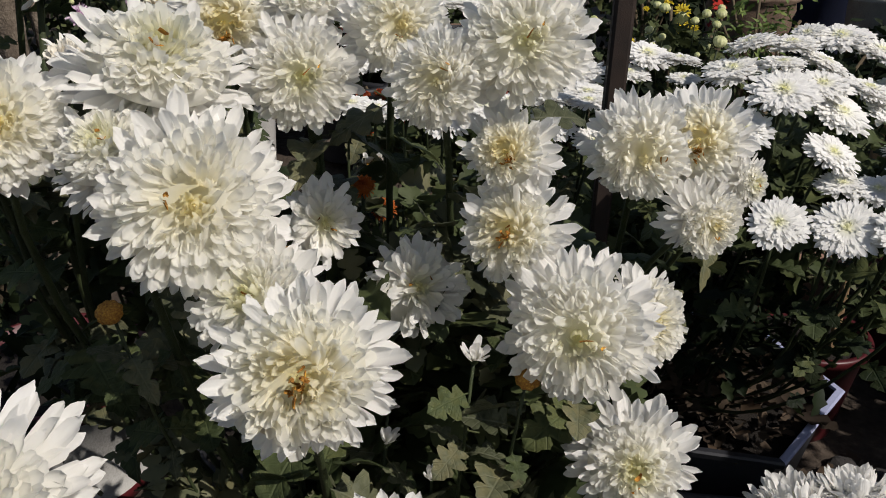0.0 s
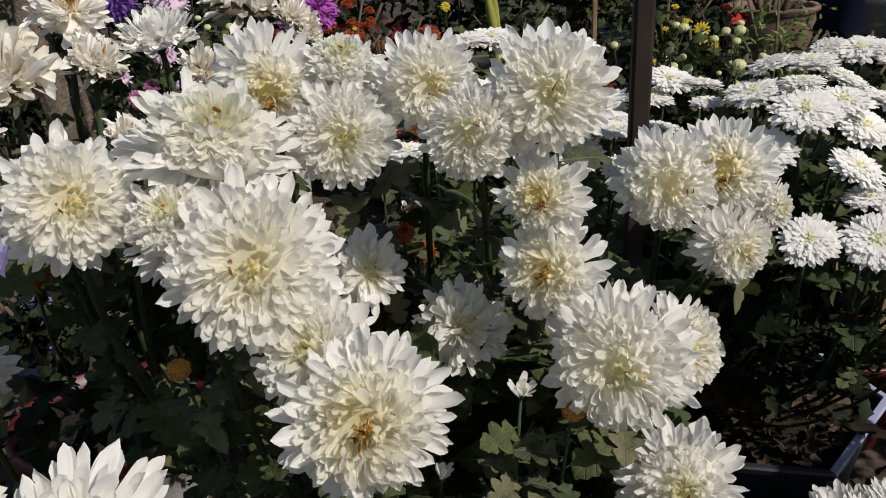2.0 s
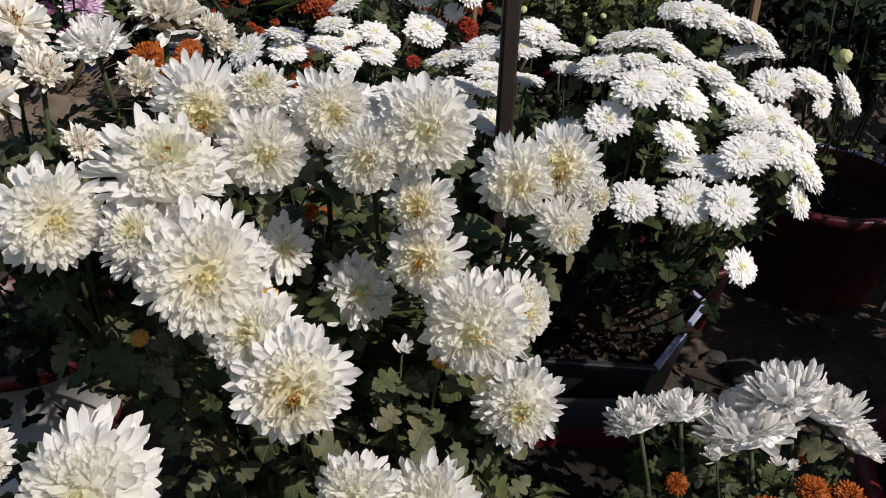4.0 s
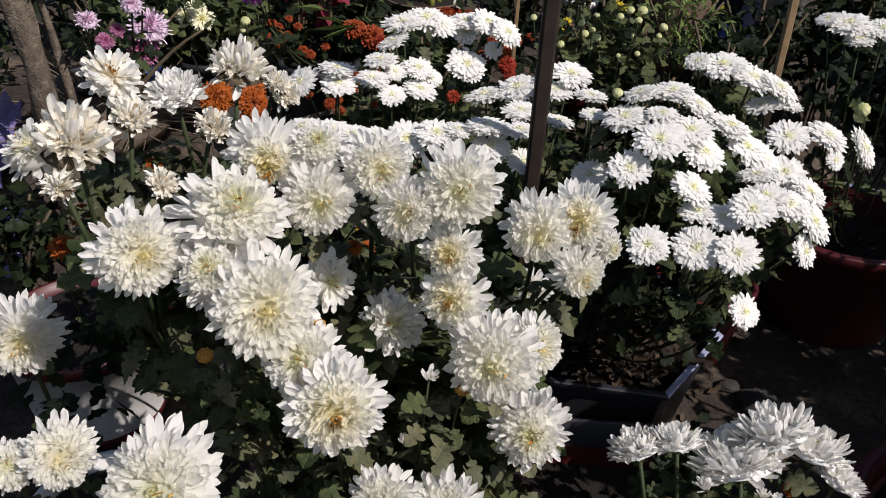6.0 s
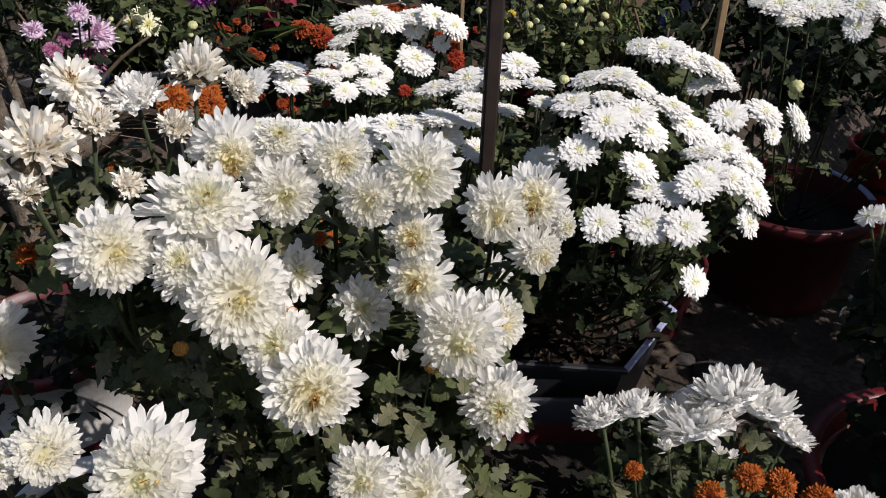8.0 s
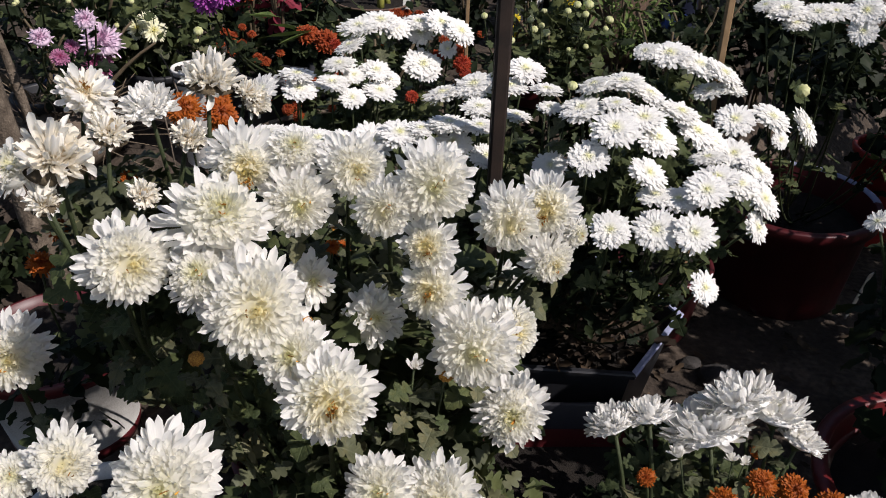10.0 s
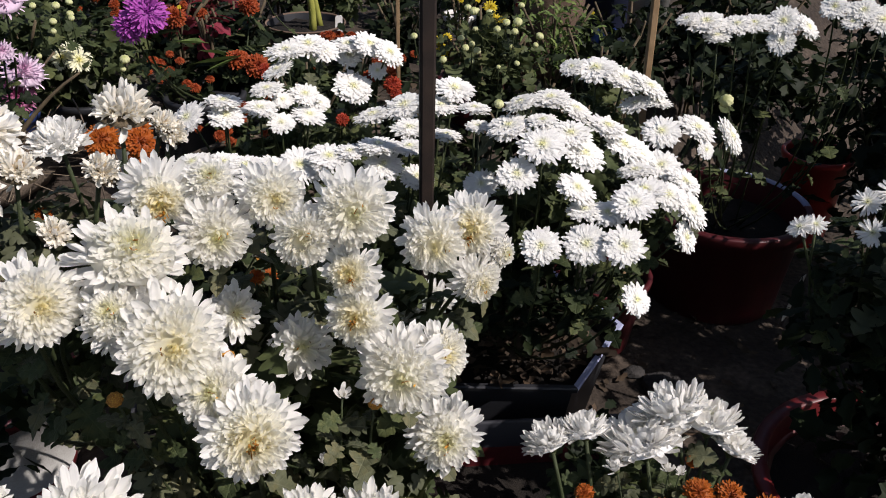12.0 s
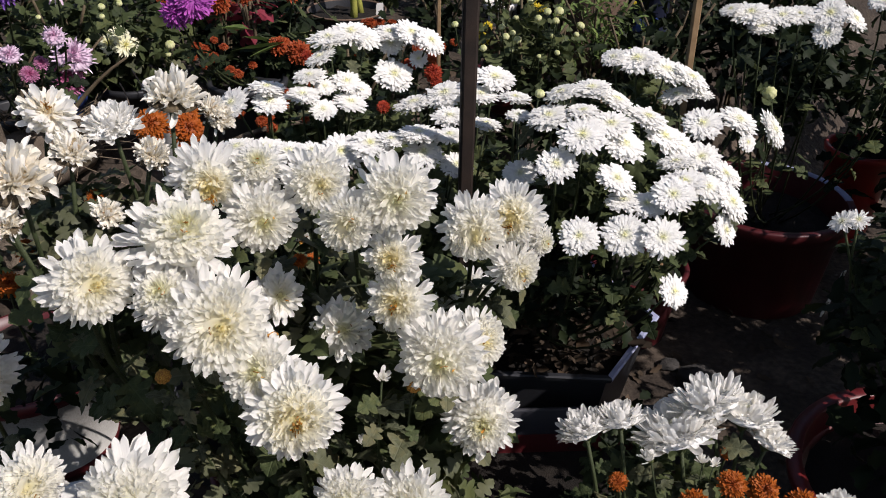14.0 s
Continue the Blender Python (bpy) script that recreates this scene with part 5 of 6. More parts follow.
# ---- stakes ----
def stake_mesh(height, wide, deep, r, lean):
    """A split-wood stake: four-sided, uneven, slightly bowed."""
    n = 12
    v = []
    for i in range(n):
        z = height * i / (n - 1)
        k = 0.86 + 0.28 * i / (n - 1)
        ox, oy = r.uniform(-0.0012, 0.0012) + lean * z, r.uniform(-0.0012, 0.0012)
        for sx, sy in ((-1, -0.7), (-0.7, -1), (0.7, -1), (1, -0.7), (1, 0.7), (0.7, 1), (-0.7, 1), (-1, 0.7)):
            v.append((ox + sx * wide * k * r.uniform(0.96, 1.04), oy + sy * deep * k, z))
    f = grid_faces(n, 8, True)
    f.append(tuple((n - 1) * 8 + j for j in range(8)))
    return mesh_from("plant_stake", v, f, [], False)


for name_mat, label, x, y, h, w, d, seed, lean in ((WOOD_DARK, "dark brown wooden plant stake stuck upright in the soil", 0.243, 1.28, 1.65, 0.0145, 0.012, 1, -0.003),
                                                   (WOOD_LIGHT, "light bamboo plant stake stuck upright in the soil", 0.985, 1.87, 1.75, 0.0100, 0.008, 2, -0.024),
                                                   (WOOD_LIGHT, "thin light bamboo cane stuck upright in the soil", 0.30, 2.30, 1.25, 0.006, 0.006, 3, 0.0)):
    me = stake_mesh(h, w, d, random.Random(seed), lean)
    me.materials.append(name_mat)
    st = new("plant_stake", me)
    st.location = (x, y, ground_z(x, y) - 0.01)
    tagged(st, label, "stake", "plant stakes")


# ---- pots and bushes at the back ----
def bush(x, y, z, size, count, leaf, mat, label, seed, lobes=2.5, width=0.3, dots=None, dot_r=0.012, dot_n=0, pot=None):
    """A leafy plant: woody stems, a crown of leaves, perhaps buds, perhaps a pot."""
    r = random.Random(seed)
    b = thing("leafy_plant", x, y, None, label, "plant", "leafy plants at the back")
    g = b.location.z
    if pot:
        give_pot(b, *pot)
    c = Vector((0, 0, z - g))
    part("foliage", foliage_mesh("foliage", c, size, count, leaf, mat, r, lobes, width), b)["kind"] = "stuff"
    for k in range(6):
        a = k * 1.05 + r.uniform(0, 0.6)
        top = c + Vector((math.cos(a) * size[0] * 0.6, math.sin(a) * size[1] * 0.6, size[2] * r.uniform(0.3, 0.8)))
        v, f = tube(bezier(Vector((0.02 * math.cos(a), 0.02 * math.sin(a), 0.02)), c - Vector((0, 0, size[2] * 0.4)), top, 7), [0.005] * 7, 5)
        part("stem", mesh_from("stem", v, f, [STEM_WOODY]), b)
    for k in range(dot_n):
        d = Vector((r.gauss(0, 1), r.gauss(0, 1) - 0.6, abs(r.gauss(0, 1)) + 0.2)).normalized()
        p = c + b.location + Vector((d.x * size[0], d.y * size[1], d.z * size[2])) * r.uniform(0.8, 1.05)
        small_head(b, dots, p, dot_r * 2 * r.uniform(0.7, 1.3), (d.x * 0.5, d.y * 0.5 - 0.2, 1), seed * 50 + k, "bud" if dots is BUDS else "flower_head")
    return b


bush(-0.95, 2.60, 0.85, (0.30, 0.20, 0.26), 260, 0.065, LEAF, "green leafy chrysanthemum with pale buds", 1, dots=BUDS, dot_n=9, dot_r=0.016)
bush(-0.50, 2.95, 0.86, (0.30, 0.22, 0.26), 240, 0.07, LEAF_SHADED, "dark leafy plant with round red buds", 2, dots=RUSTS, dot_n=22, dot_r=0.018)
bush(-0.18, 2.24, 0.70, (0.18, 0.14, 0.12), 120, 0.06, LEAF, "low green plant with small red flowers", 3, dots=RUSTS, dot_n=18, dot_r=0.017)
bush(0.20, 2.75, 0.72, (0.26, 0.2, 0.16), 190, 0.06, LEAF_SHADED, "low plant with small red flowers", 4, dots=RUSTS, dot_n=24, dot_r=0.022)
bush(0.62, 2.45, 0.84, (0.24, 0.2, 0.20), 260, 0.06, LEAF, "leafy plant with pale yellow-white buds", 5, dots=BUDS, dot_n=14, dot_r=0.017)
bush(0.95, 2.75, 0.84, (0.24, 0.22, 0.28), 420, 0.045, LEAF_BRIGHT, "bright green bush with feathery leaves", 6, lobes=4.5, width=0.16)
bush(0.62, 2.90, 0.92, (0.10, 0.10, 0.12), 60, 0.05, LEAF, "small bush with yellow daisy flowers", 7, dots=YELLOWS, dot_n=7, dot_r=0.013)
bush(1.08, 2.56, 0.72, (0.26, 0.2, 0.22), 220, 0.06, LEAF_SHADED, "dark leafy green bush in shade", 8)
bush(1.98, 1.78, 0.70, (0.36, 0.34, 0.52), 760, 0.08, LEAF_SHADED, "dense dark green bush in shade", 9)
bush(1.75, 2.75, 0.80, (0.36, 0.3, 0.36), 360, 0.08, LEAF_SHADED, "dense dark bush behind the red pot", 10)
# Added mostly out of view to darken the ground by the red pot.
bush(1.64, 1.12, 0.55, (0.30, 0.30, 0.46), 80, 0.08, LEAF_SHADED, "dense bush added beside the red pot for shade", 11)
bush(-1.62, 2.10, 0.62, (0.24, 0.24, 0.24), 200, 0.065, LEAF_SHADED, "green leafy plant with wilted stems", 12)
bush(-1.25, 2.95, 0.90, (0.36, 0.3, 0.34), 280, 0.08, LEAF_SHADED, "dark leafy plant in the back row", 13)
bush(-0.10, 3.70, 0.96, (0.40, 0.3, 0.36), 320, 0.08, LEAF_SHADED, "dark leafy plant with orange flowers", 14, dots=RUSTS, dot_n=8, dot_r=0.016)
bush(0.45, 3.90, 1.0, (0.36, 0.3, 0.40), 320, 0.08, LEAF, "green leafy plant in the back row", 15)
bush(1.05, 4.10, 1.0, (0.45, 0.3, 0.45), 360, 0.09, LEAF_SHADED, "dark leafy plant in the back row", 16)
bush(1.95, 3.60, 1.0, (0.5, 0.4, 0.6), 700, 0.09, LEAF_SHADED, "dark leafy plant in the back row", 17)
bush(-0.9, 3.9, 1.0, (0.5, 0.4, 0.42), 380, 0.09, LEAF_SHADED, "dark leafy plant in the back row", 18)
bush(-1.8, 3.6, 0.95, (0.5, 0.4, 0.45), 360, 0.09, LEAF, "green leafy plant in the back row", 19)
# Added as a sun blocker for the corner plant's leaves.
bush(1.70, 1.48, 0.66, (0.24, 0.26, 0.40), 85, 0.075, LEAF_SHADED, "tall bush added beside the red pot for shade", 25)
bush(0.36, 2.22, 0.70, (0.20, 0.16, 0.20), 200, 0.06, LEAF_SHADED, "dark leafy green plant behind the flowers", 26)
bush(0.02, 2.36, 0.72, (0.22, 0.16, 0.20), 220, 0.06, LEAF_SHADED, "dark leafy green plant behind the flowers", 27)
bush(0.92, 2.20, 0.62, (0.22, 0.18, 0.24), 240, 0.06, LEAF_SHADED, "dark leafy green plant behind the flowers", 28)
bush(0.40, 3.05, 0.78, (0.16, 0.16, 0.20), 150, 0.07, LEAF_SHADED, "dark leafy green plant in the back row", 29)
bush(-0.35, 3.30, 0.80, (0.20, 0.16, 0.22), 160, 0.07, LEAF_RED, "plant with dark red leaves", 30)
# Three bushes out of view, added to shade the right side.
bush(1.98, 1.20, 0.66, (0.40, 0.40, 0.60), 560, 0.10, LEAF_SHADED, "unseen dense bush added at the side of the yard for shade", 21)
bush(2.50, 0.85, 1.05, (0.45, 0.45, 0.90), 800, 0.10, LEAF_SHADED, "unseen dense bush added at the side of the yard for shade", 22)
bush(2.62, 1.60, 1.05, (0.45, 0.45, 0.92), 1000, 0.10, LEAF_SHADED, "unseen dense bush added at the side of the yard for shade", 23)
bush(2.20, 2.35, 0.55, (0.36, 0.36, 0.50), 500, 0.09, LEAF_SHADED, "dense dark bush behind the red pot", 24)
bush(2.6, 2.8, 0.8, (0.5, 0.5, 0.7), 700, 0.09, LEAF_SHADED, "dark leafy plant in the back row", 20)

bush(-0.31, 2.55, 0.94, (0.05, 0.04, 0.07), 14, 0.085, LEAF_CRIMSON, "small plant with drooping crimson leaves", 91, lobes=1.5)
bush(-0.43, 2.75, 0.94, (0.16, 0.10, 0.10), 60, 0.05, LEAF_RED, "low plant with dark red leaves and small red flowers", 92, dots=RUSTS, dot_n=12, dot_r=0.014)

for k, (x, y, z, w, mat) in enumerate(((-1.55, 2.55, 0.85, 0.34, LEAF_SHADED), (-0.25, 2.85, 0.80, 0.24, LEAF_SHADED), (0.12, 3.52, 0.84, 0.26, LEAF), (0.75, 3.45, 0.86, 0.28, LEAF_SHADED),
                                        (-0.75, 3.35, 0.92, 0.34, LEAF_SHADED), (1.02, 3.60, 0.80, 0.24, LEAF_SHADED), (-0.05, 2.58, 0.74, 0.18, LEAF), (1.30, 2.84, 0.74, 0.28, LEAF_SHADED), (1.66, 3.00, 0.72, 0.26, LEAF_SHADED), (0.72, 2.28, 0.66, 0.22, LEAF_SHADED))):
    bush(x, y, z, (w, w * 0.75, w * 0.9), 300, 0.07, mat, "leafy green plant crowded among the others", 40 + k)
for k in range(9):
    bush(-3.4 + 0.85 * k, 4.9 + 0.25 * (k % 2), 1.15, (0.62, 0.45, 0.62), 460, 0.12, LEAF_SHADED, "tall dark shrub at the far edge of the yard", 60 + k)


def pot_thing(x, y, z, top_r, base_r, h, mats, label, sunk=0.03, **kw):
    p = thing("flower_pot", x, y, z, label, "flower pot", "pots at the back")
    give_pot(p, top_r, base_r, h, mats, "", sunk=sunk, **kw)
    return p


pot_thing(2.02, 2.50, None, 0.13, 0.10, 0.40, [RED_BRIGHT], "bright red plastic pot behind the tub")
pot_thing(0.02, 3.10, None, 0.16, 0.12, 0.24, [BLACK_PLASTIC, TERRACOTTA], "dark round planter with a thin clay-coloured rim", band=0.008, rim=0.003)
pot_thing(0.67, 3.20, None, 0.07, 0.08, 0.14, [TERRACOTTA], "upturned terracotta pot as a stand")
pot_thing(0.67, 3.20, ground_z(0.67, 3.20) + 0.14, 0.062, 0.04, 0.09, [WHITE_POT], "small white bowl-shaped pot standing on the terracotta one")
def ringed_pot(x, y, top_r, base_r, h, label):
    """An old clay pot with rough turning rings, chipped rim and bare dry branches."""
    p = thing("flower_pot", x, y, None, label, "flower pot", "pots at the back")
    prof = [(0.001, 0), (base_r, 0)]
    for k in range(1, 15):
        s = k / 15
        prof.append((base_r + (top_r - base_r) * s + (0.004 if k % 2 else -0.003), h * s))
    prof += [(top_r + 0.012, h - 0.012), (top_r + 0.010, h), (top_r - 0.008, h - 0.002), (top_r - 0.016, h - 0.08)]
    v, f = lathe(prof, 48)
    r = random.Random(9)
    chip = [0.006 * r.random() for _ in range(48)]
    v = [(a + r.uniform(-0.002, 0.002), c + r.uniform(-0.002, 0.002), z - (chip[k % 48] if z > h - 0.02 else 0)) for k, (a, c, z) in enumerate(v)]
    part("pot", mesh_from("pot", v, f, [TERRACOTTA]), p)
    part("soil", pot_meshes(top_r - 0.01, base_r, h, [SOIL])[1], p, pose(0, 0, h - 0.05))
    for k in range(7):
        a, q = r.uniform(0, 6.28), r.uniform(0.05, 0.22)
        root = Vector((0.03 * math.cos(a), 0.03 * math.sin(a), h - 0.05))
        top = root + Vector((q * math.cos(a), q * math.sin(a), r.uniform(0.2, 0.42)))
        sv, sf = tube(bezier(root, root.lerp(top, 0.5) + Vector((0, 0, 0.08)), top, 7), [0.005 * (1.2 - i * 0.13) for i in range(7)], 5)
        part("branch", mesh_from("branch", sv, sf, [STEM_WOODY]), p)
    return p


ringed_pot(1.03, 3.10, 0.155, 0.12, 0.41, "old clay pot with worn rings and bare dry branches")
pot_thing(1.47, 3.10, None, 0.095, 0.07, 0.50, [SCUFFED], "tall off-white pot behind the barrel")
pot_thing(1.36, 3.46, None, 0.18, 0.165, 0.62, [NAVY], "dark navy plastic barrel half hidden by flowers")
striped = pot_thing(-0.56, 2.24, None, 0.062, 0.05, 0.32, [WHITE_POT], "small white pot with dark stripes under its rim", 0.012, rim=0.003, band=0.01)
for k, z in enumerate((0.300, 0.280, 0.260)):
    v, f = lathe([(0.0622, z - 0.004), (0.0628, z), (0.0626, z + 0.004)], 40)
    part("stripe", mesh_from("stripe", v, f, [BLACK_PLASTIC]), striped, None, "dark stripe")


def banded_pot(x, y, top_r, base_r, h, label):
    """A squat pot: dark red rim, pale wall, dark red foot."""
    p = thing("flower_pot", x, y, None, label, "flower pot", "pots at the back")
    prof = [(0.001, 0), (base_r, 0), (base_r + 0.006, 0.035), (base_r + 0.004, 0.037), (top_r - 0.008, h - 0.04), (top_r + 0.004, h - 0.038), (top_r + 0.006, h - 0.004), (top_r + 0.002, h), (top_r - 0.006, h), (top_r - 0.012, h - 0.06)]
    v, f = lathe(prof, 48)
    me = mesh_from("pot", v, f, [MAROON, SCUFFED])
    for q in me.polygons:
        if q.index // 48 == 3:
            q.material_index = 1
    part("pot", me, p, None, "dark red pot with scuffed white wall")
    part("soil", pot_meshes(top_r - 0.006, base_r, h, [SOIL])[1], p, pose(0, 0, h - 0.03))
    return p


banded_pot(-0.88, 1.57, 0.22, 0.17, 0.33, "squat dark red pot with a scuffed white wall")

# ---- loose bricks and dry leaves ----
bm = bmesh.new()
bmesh.ops.create_cube(bm, size=1)
bmesh.ops.scale(bm, vec=(0.22, 0.105, 0.065), verts=bm.verts)
bmesh.ops.bevel(bm, geom=bm.edges[:], offset=0.005, segments=2, affect="EDGES")
brick_mesh = bpy.data.meshes.new("brick")
bm.to_mesh(brick_mesh)
bm.free()
brick_mesh.materials.append(BRICK)
for x, y, lift, a in ((1.20, 2.52, 0.0, 10), (1.22, 2.53, 0.066, 16), (1.05, 2.47, 0.0, -4), (-0.30, 0.84, 0, 20), (-0.46, 0.76, 0, -12), (-0.33, 0.72, 0, 8), (-0.33, 0.80, 0.066, 5)):
    b = new("brick", brick_mesh)
    b.matrix_basis = pose(x, y, ground_z(x, y) + 0.031 + lift, 0, 0, a)
    tagged(b, "weathered reddish-brown brick lying on the earth", "brick", "loose bricks")

litter = Shape()
r = random.Random(77)
for _ in range(500):
    x, y = r.uniform(-1.6, 2.0), r.uniform(0.7, 3.2)
    v, f = leaf_points(1.5, 0.32, r.uniform(-0.4, 0.4), r.uniform(0, 0.6), r, 6)
    litter.add(v, f, leaf_pose(Vector((x, y, ground_z(x, y) + 0.012)), r.uniform(0, 360), r.uniform(-15, 15), r.uniform(-25, 25), r.uniform(0.03, 0.07)))
tagged(new("leaf_litter", litter.mesh("leaf_litter", [LEAF_DEAD])), "dry brown fallen leaves scattered over the earth", "leaf litter", "", "stuff")
litter = Shape()
for _ in range(320):
    a, q = r.uniform(0, 6.28), 0.27 * math.sqrt(r.random())
    v, f = leaf_points(1.5, 0.32, r.uniform(-0.4, 0.4), r.uniform(0, 0.6), r, 6)
    litter.add(v, f, leaf_pose(Vector((q * math.cos(a), q * math.sin(a), 0.35 + 0.05 * r.random())), r.uniform(0, 360), r.uniform(-50, 30), r.uniform(-60, 60), r.uniform(0.03, 0.06)))
part("leaf_litter", litter.mesh("leaf_litter", [LEAF_DEAD]), tub_plant, None, "dry curled leaves on the soil")["kind"] = "stuff"


# ---- odd things lying about ----
def curled_leaf(x, y, z, size, turn, label, mat=None):
    """A dry leaf rolled along its length."""
    v = []
    for i in range(14):
        s = i / 13
        w = 0.30 * math.sin(math.pi * (0.08 + 0.88 * s)) ** 0.7 * (1 + 0.05 * math.sin(9 * s))
        for j in range(9):
            a = math.radians(-130 + 260 * j / 8)
            k = w * (0.62 + 0.06 * math.sin(6 * s + j))
            v.append((s, k * math.sin(a), k * (1 - math.cos(a)) * 0.9 + 0.10 * math.sin(3 * s)))
    ob = new("dry_leaf", mesh_from("dry_leaf", v, grid_faces(14, 9), [mat or LEAF_DRY]))
    ob.matrix_basis = pose(x, y, z, 0, 0, turn) @ Matrix.Diagonal((size, size, size, 1))
    return tagged(ob, label, "dry leaf", "dry leaves")


curled_leaf(-0.74, 1.20, ground_z(-0.74, 1.20) + 0.005, 0.10, 12, "curled brown dry leaf lying on the earth")
curled_leaf(0.46, 1.20, 0.012, 0.09, 60, "curled brown dry leaf lying on the earth")
curled_leaf(-0.02, 0.50, 0.012, 0.10, 140, "curled brown dry leaf lying on the earth")



def crumpled_sheet(x, y, size, mat, name, label, category, seed):
    """Thin creased plastic sheet lying on the earth."""
    r = random.Random(seed)
    n = 16
    v = []
    for i in range(n + 1):
        for j in range(n + 1):
            px, py = (i / n - 0.5) * size, (j / n - 0.5) * size * 1.2
            fold = abs(noise.noise(Vector((px * 9, py * 14, seed)))) * 0.10 + 0.05 * noise.noise(Vector((px * 26, py * 22, seed)))
            v.append((px + r.uniform(-0.004, 0.004), py, ground_z(x + px, y + py) - ground_z(x, y) + max(0.004, fold + 0.02)))
    ob = new(name, mesh_from(name, v, grid_faces(n + 1, n + 1), [mat], False))
    ob.location = (x, y, ground_z(x, y))
    return tagged(ob, label, category)


crumpled_sheet(-1.40, 2.22, 0.22, VIOLET, "plastic_sheet", "crumpled violet plastic sheet lying on the bank", "plastic sheet", 3)
crumpled_sheet(-1.27, 1.99, 0.13, VIOLET, "plastic_sheet", "small torn piece of violet plastic sheet on the bank", "plastic sheet", 5)
bush(-1.16, 1.84, 0.42, (0.20, 0.16, 0.20), 240, 0.06, LEAF_SHADED, "low dark leafy plant on the bank", 61)


def weathered_branch(label, points, thick, seed):
    """A bare grey trunk with split bark, stuck in the bank."""
    r = random.Random(seed)
    pts = bezier(*[Vector(p) for p in points], 12)
    v, f = tube(pts, [thick * (1.2 - 0.03 * i) * r.uniform(0.92, 1.08) for i in range(12)], 10)
    v = [tuple(Vector(p) + Vector((noise.noise(Vector((p[0] * 90, p[1] * 90, p[2] * 6))), noise.noise(Vector((p[0] * 90 + 7, p[1] * 90, p[2] * 6))), 0)) * thick * 0.6) for p in v]
    return tagged(new("bare_branch", mesh_from("bare_branch", v, f, [DRY_WOOD])), label, "branch", "bare branches")


weathered_branch("weathered grey wooden trunk leaning behind the flowers", ((-0.98, 1.92, 0.20), (-1.03, 1.94, 0.85), (-1.10, 1.98, 1.42)), 0.034, 1)
weathered_branch("thin weathered grey branch beside the trunk", ((-0.94, 1.96, 0.22), (-0.95, 1.98, 0.80), (-1.06, 2.02, 1.30)), 0.012, 2)
weathered_branch("thin dry twig among the pots", ((-0.527, 2.000, 0.300), (-0.527, 2.000, 0.839), (-0.626, 2.150, 0.903)), 0.0022, 5)
weathered_branch("thin dry twig among the pots", ((-0.593, 2.000, 0.300), (-0.593, 2.000, 0.848), (-0.654, 2.100, 0.880)), 0.0022, 6)
weathered_branch("bleached stick lying over the low plants", ((-0.36, 2.16, 0.66), (-0.26, 2.18, 0.70), (-0.12, 2.20, 0.70)), 0.008, 4)


def root_ball(x, y, z, size, count, label):
    """A pulled-out clump of dry roots and straw with its earth."""
    t = thing("root_ball", x, y, z, label, "root clump")
    r = random.Random(31)
    v, f = lathe([(0.02, 0.0), (size * 0.8, 0.02), (size, size * 0.4), (size * 0.75, size * 0.8), (0.02, size)], 18)
    v = [tuple(Vector(p) * (1 + 0.28 * noise.noise(Vector(p) * 22))) for p in v]
    part("clod", mesh_from("clod", v, f, [DRY_EARTH]), t, None, "dry crumbly clod of earth")
    s = Shape()
    for _ in range(count):
        d = Vector((r.gauss(0, 1), r.gauss(0, 1), abs(r.gauss(0, 0.8)))).normalized()
        a = Vector((d.x, d.y, d.z)) * size * 0.7 + Vector((0, 0, size * 0.3))
        e = a + d * size * r.uniform(0.3, 0.9) + Vector((r.uniform(-1, 1), r.uniform(-1, 1), r.uniform(-0.6, 0.4))) * size * 0.5
        pv, pf = tube(bezier(a, a.lerp(e, 0.5) + Vector((r.uniform(-1, 1), r.uniform(-1, 1), r.uniform(-1, 1))) * size * 0.3, e, 6), [0.0026, 0.0024, 0.002, 0.0018, 0.0014, 0.001], 4)
        s.add(pv, pf)
    part("root_tangle", s.mesh("root_tangle", [STRAW]), t, None, "tangled dry roots")["kind"] = "stuff"
    for k in range(6):
        a = Vector((r.uniform(-0.1, 0.1), r.uniform(-0.1, 0.1), size * 0.6))
        e = a + Vector((r.uniform(-0.25, 0.35), r.uniform(-0.1, 0.1), r.uniform(0.15, 0.4)))
        pv, pf = tube(bezier(a, a.lerp(e, 0.5) + Vector((0, 0, 0.06)), e, 7), [0.009 * (1.15 - 0.13 * i) for i in range(7)], 6)
        part("branch", mesh_from("branch", pv, pf, [STEM_WOODY]), t, None, "bare brown branch")


root_ball(-0.98, 2.24, ground_z(-0.98, 2.24) + 0.02, 0.19, 170, "dry clump of pulled-out roots lying behind the flowers")


def crumpled_bag(x, y, z, size, label):
    v, f = lathe([(0.01, 0.0), (size * 0.7, 0.01), (size, size * 0.5), (size * 0.8, size * 1.1), (size * 0.3, size * 1.5), (0.01, size * 1.45)], 22)
    v = [tuple(Vector(p) * (1 + 0.35 * noise.noise(Vector(p) * 18))) for p in v]
    ob = new("plastic_bag", mesh_from("plastic_bag", v, f, [BLUE_FILM], False))
    ob.location = (x, y, z)
    tagged(ob, label, "bag")


crumpled_bag(1.22, 2.92, ground_z(1.22, 2.92) + 0.25, 0.06, "crumpled blue plastic bag caught on the leaves")
bush(0.90, 3.02, 0.96, (0.045, 0.04, 0.06), 8, 0.075, LEAF_SCARLET, "small plant with scarlet leaves", 90, lobes=1.5)


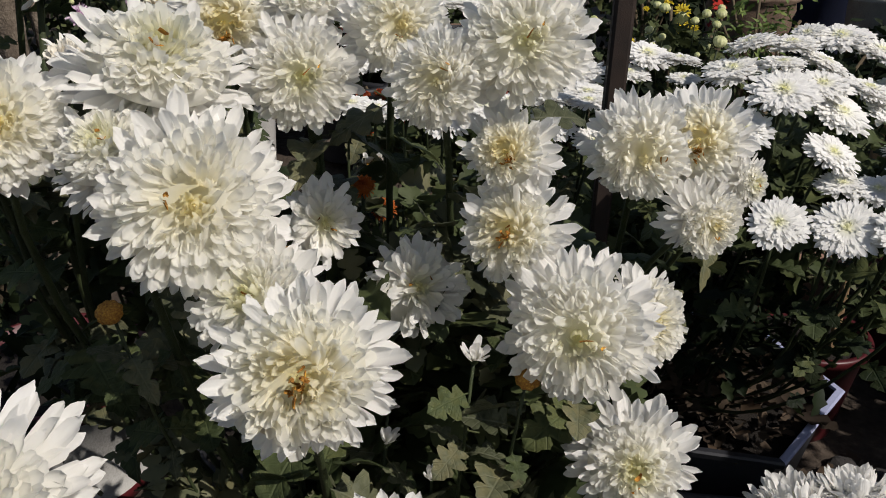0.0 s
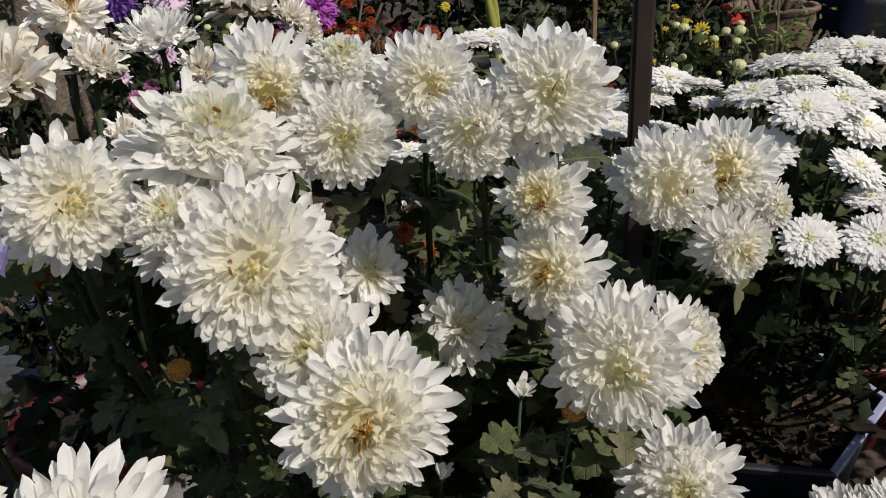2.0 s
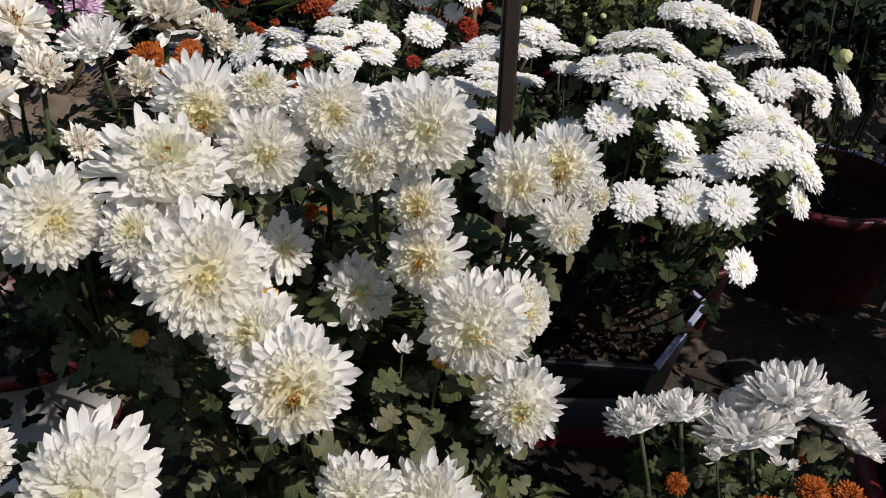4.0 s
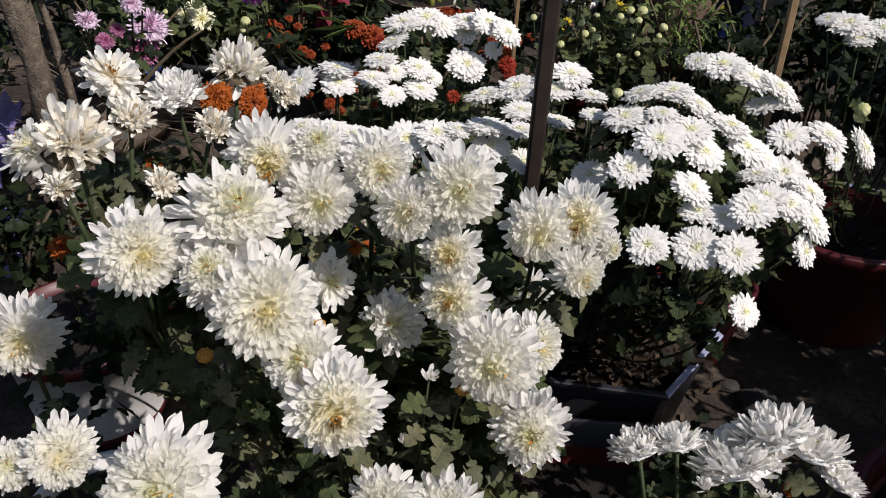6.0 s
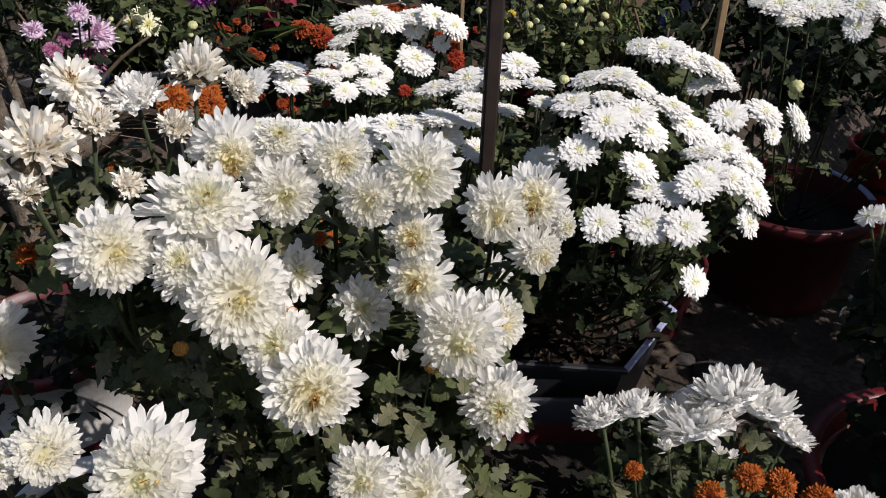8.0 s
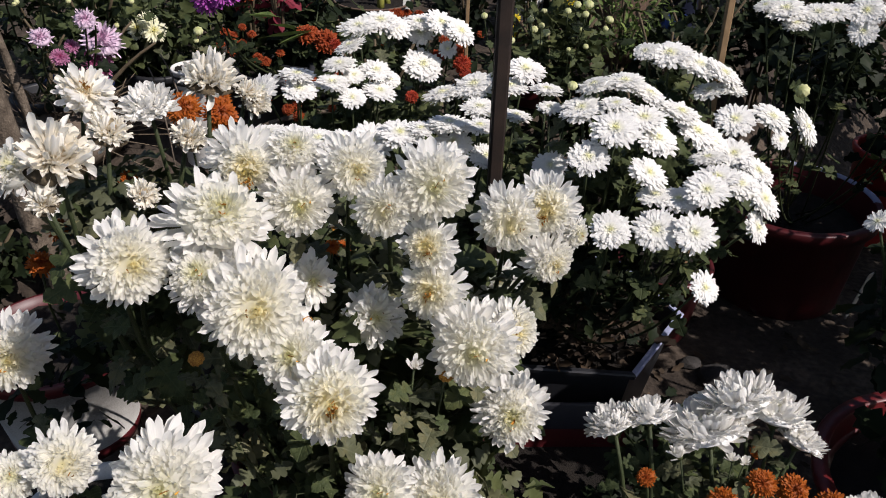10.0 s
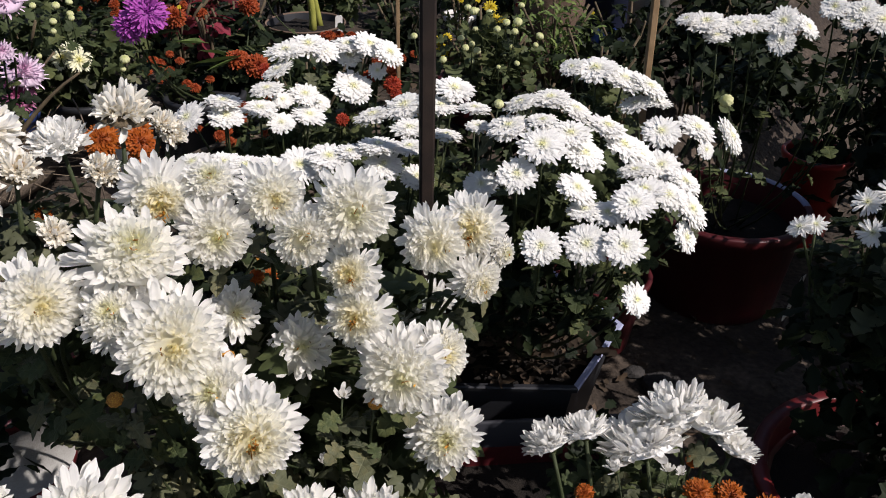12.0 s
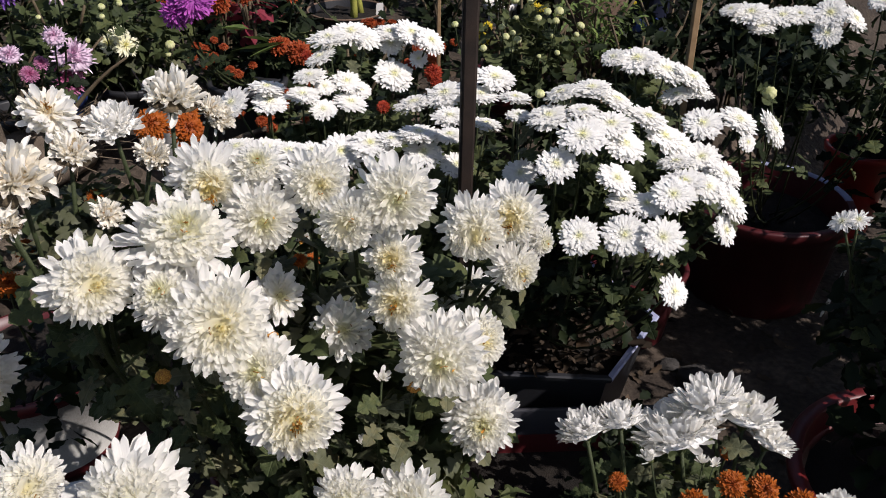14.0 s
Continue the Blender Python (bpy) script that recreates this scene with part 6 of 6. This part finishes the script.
def culm(x, y, z, h, thick, seed):
    """A yellow-green cane with swollen joints."""
    pts, radii = [], []
    for k in range(13):
        pts.append(Vector((0.02 * math.sin(k * 0.5 + seed), 0.01 * math.cos(k * 0.4), h * k / 12)))
        radii.append(thick * (1.25 if k % 4 == 0 else 1.0))
    v, f = tube(pts, radii, 10)
    ob = new("cane", mesh_from("cane", v, f, [CANE]))
    ob.location = (x, y, z)
    return tagged(ob, "thick yellow-green cane growing out of the round planter", "cane", "canes in the planter")


culm(0.03, 3.06, ground_z(0.03, 3.06) + 0.20, 0.62, 0.014, 1)
culm(0.06, 3.12, ground_z(0.06, 3.12) + 0.20, 0.66, 0.013, 2)


def tag_strip(a, b, wide, label):
    """A thin plastic plant label, from its foot a to its head b."""
    a, b = Vector(a), Vector(b)
    up = (b - a).normalized()
    side = up.cross(Vector((0.3, -1, 0.2))).normalized() * wide / 2
    deep = side.cross(up).normalized() * 0.0012
    v = []
    for p, k in ((a, 0.35), (a.lerp(b, 0.12), 1), (a.lerp(b, 0.95), 1), (b, 0.8)):
        v += [tuple(p - side * k - deep), tuple(p + side * k - deep), tuple(p + side * k + deep), tuple(p - side * k + deep)]
    me = mesh_from("plant_label", v, grid_faces(4, 4, True) + [(3, 2, 1, 0), (12, 13, 14, 15)], [WHITE_POT], False)
    return tagged(new("plant_label", me), label, "plant label", "plant labels")


tag_strip((1.640, 1.930, 0.0), (1.611, 1.840, 0.25), 0.022, "pale plastic plant label stuck in the earth by the red pot")
tag_strip((0.145, 3.02, 0.72), (0.150, 3.00, 0.86), 0.030, "white plastic plant label stuck in the round planter")


def stone(x, y, size, seed, label):
    bm = bmesh.new()
    bmesh.ops.create_icosphere(bm, subdivisions=3, radius=1)
    for q in bm.verts:
        k = 1 + 0.22 * noise.noise(q.co * 1.4 + Vector((seed, 0, 0))) + 0.06 * noise.noise(q.co * 5)
        q.co = Vector((q.co.x * size * 1.3, q.co.y * size, q.co.z * size * 0.6)) * k
    me = bpy.data.meshes.new("stone")
    bm.to_mesh(me)
    bm.free()
    me.materials.append(STONE)
    ob = new("stone", me)
    ob.location = (x, y, ground_z(x, y) + size * 0.35)
    return tagged(ob, label, "stone", "stones")


stone(1.06, 1.64, 0.05, 1, "dark grey stone lying on the earth by the tub")
stone(1.00, 1.72, 0.028, 5, "small dark grey stone lying on the earth")
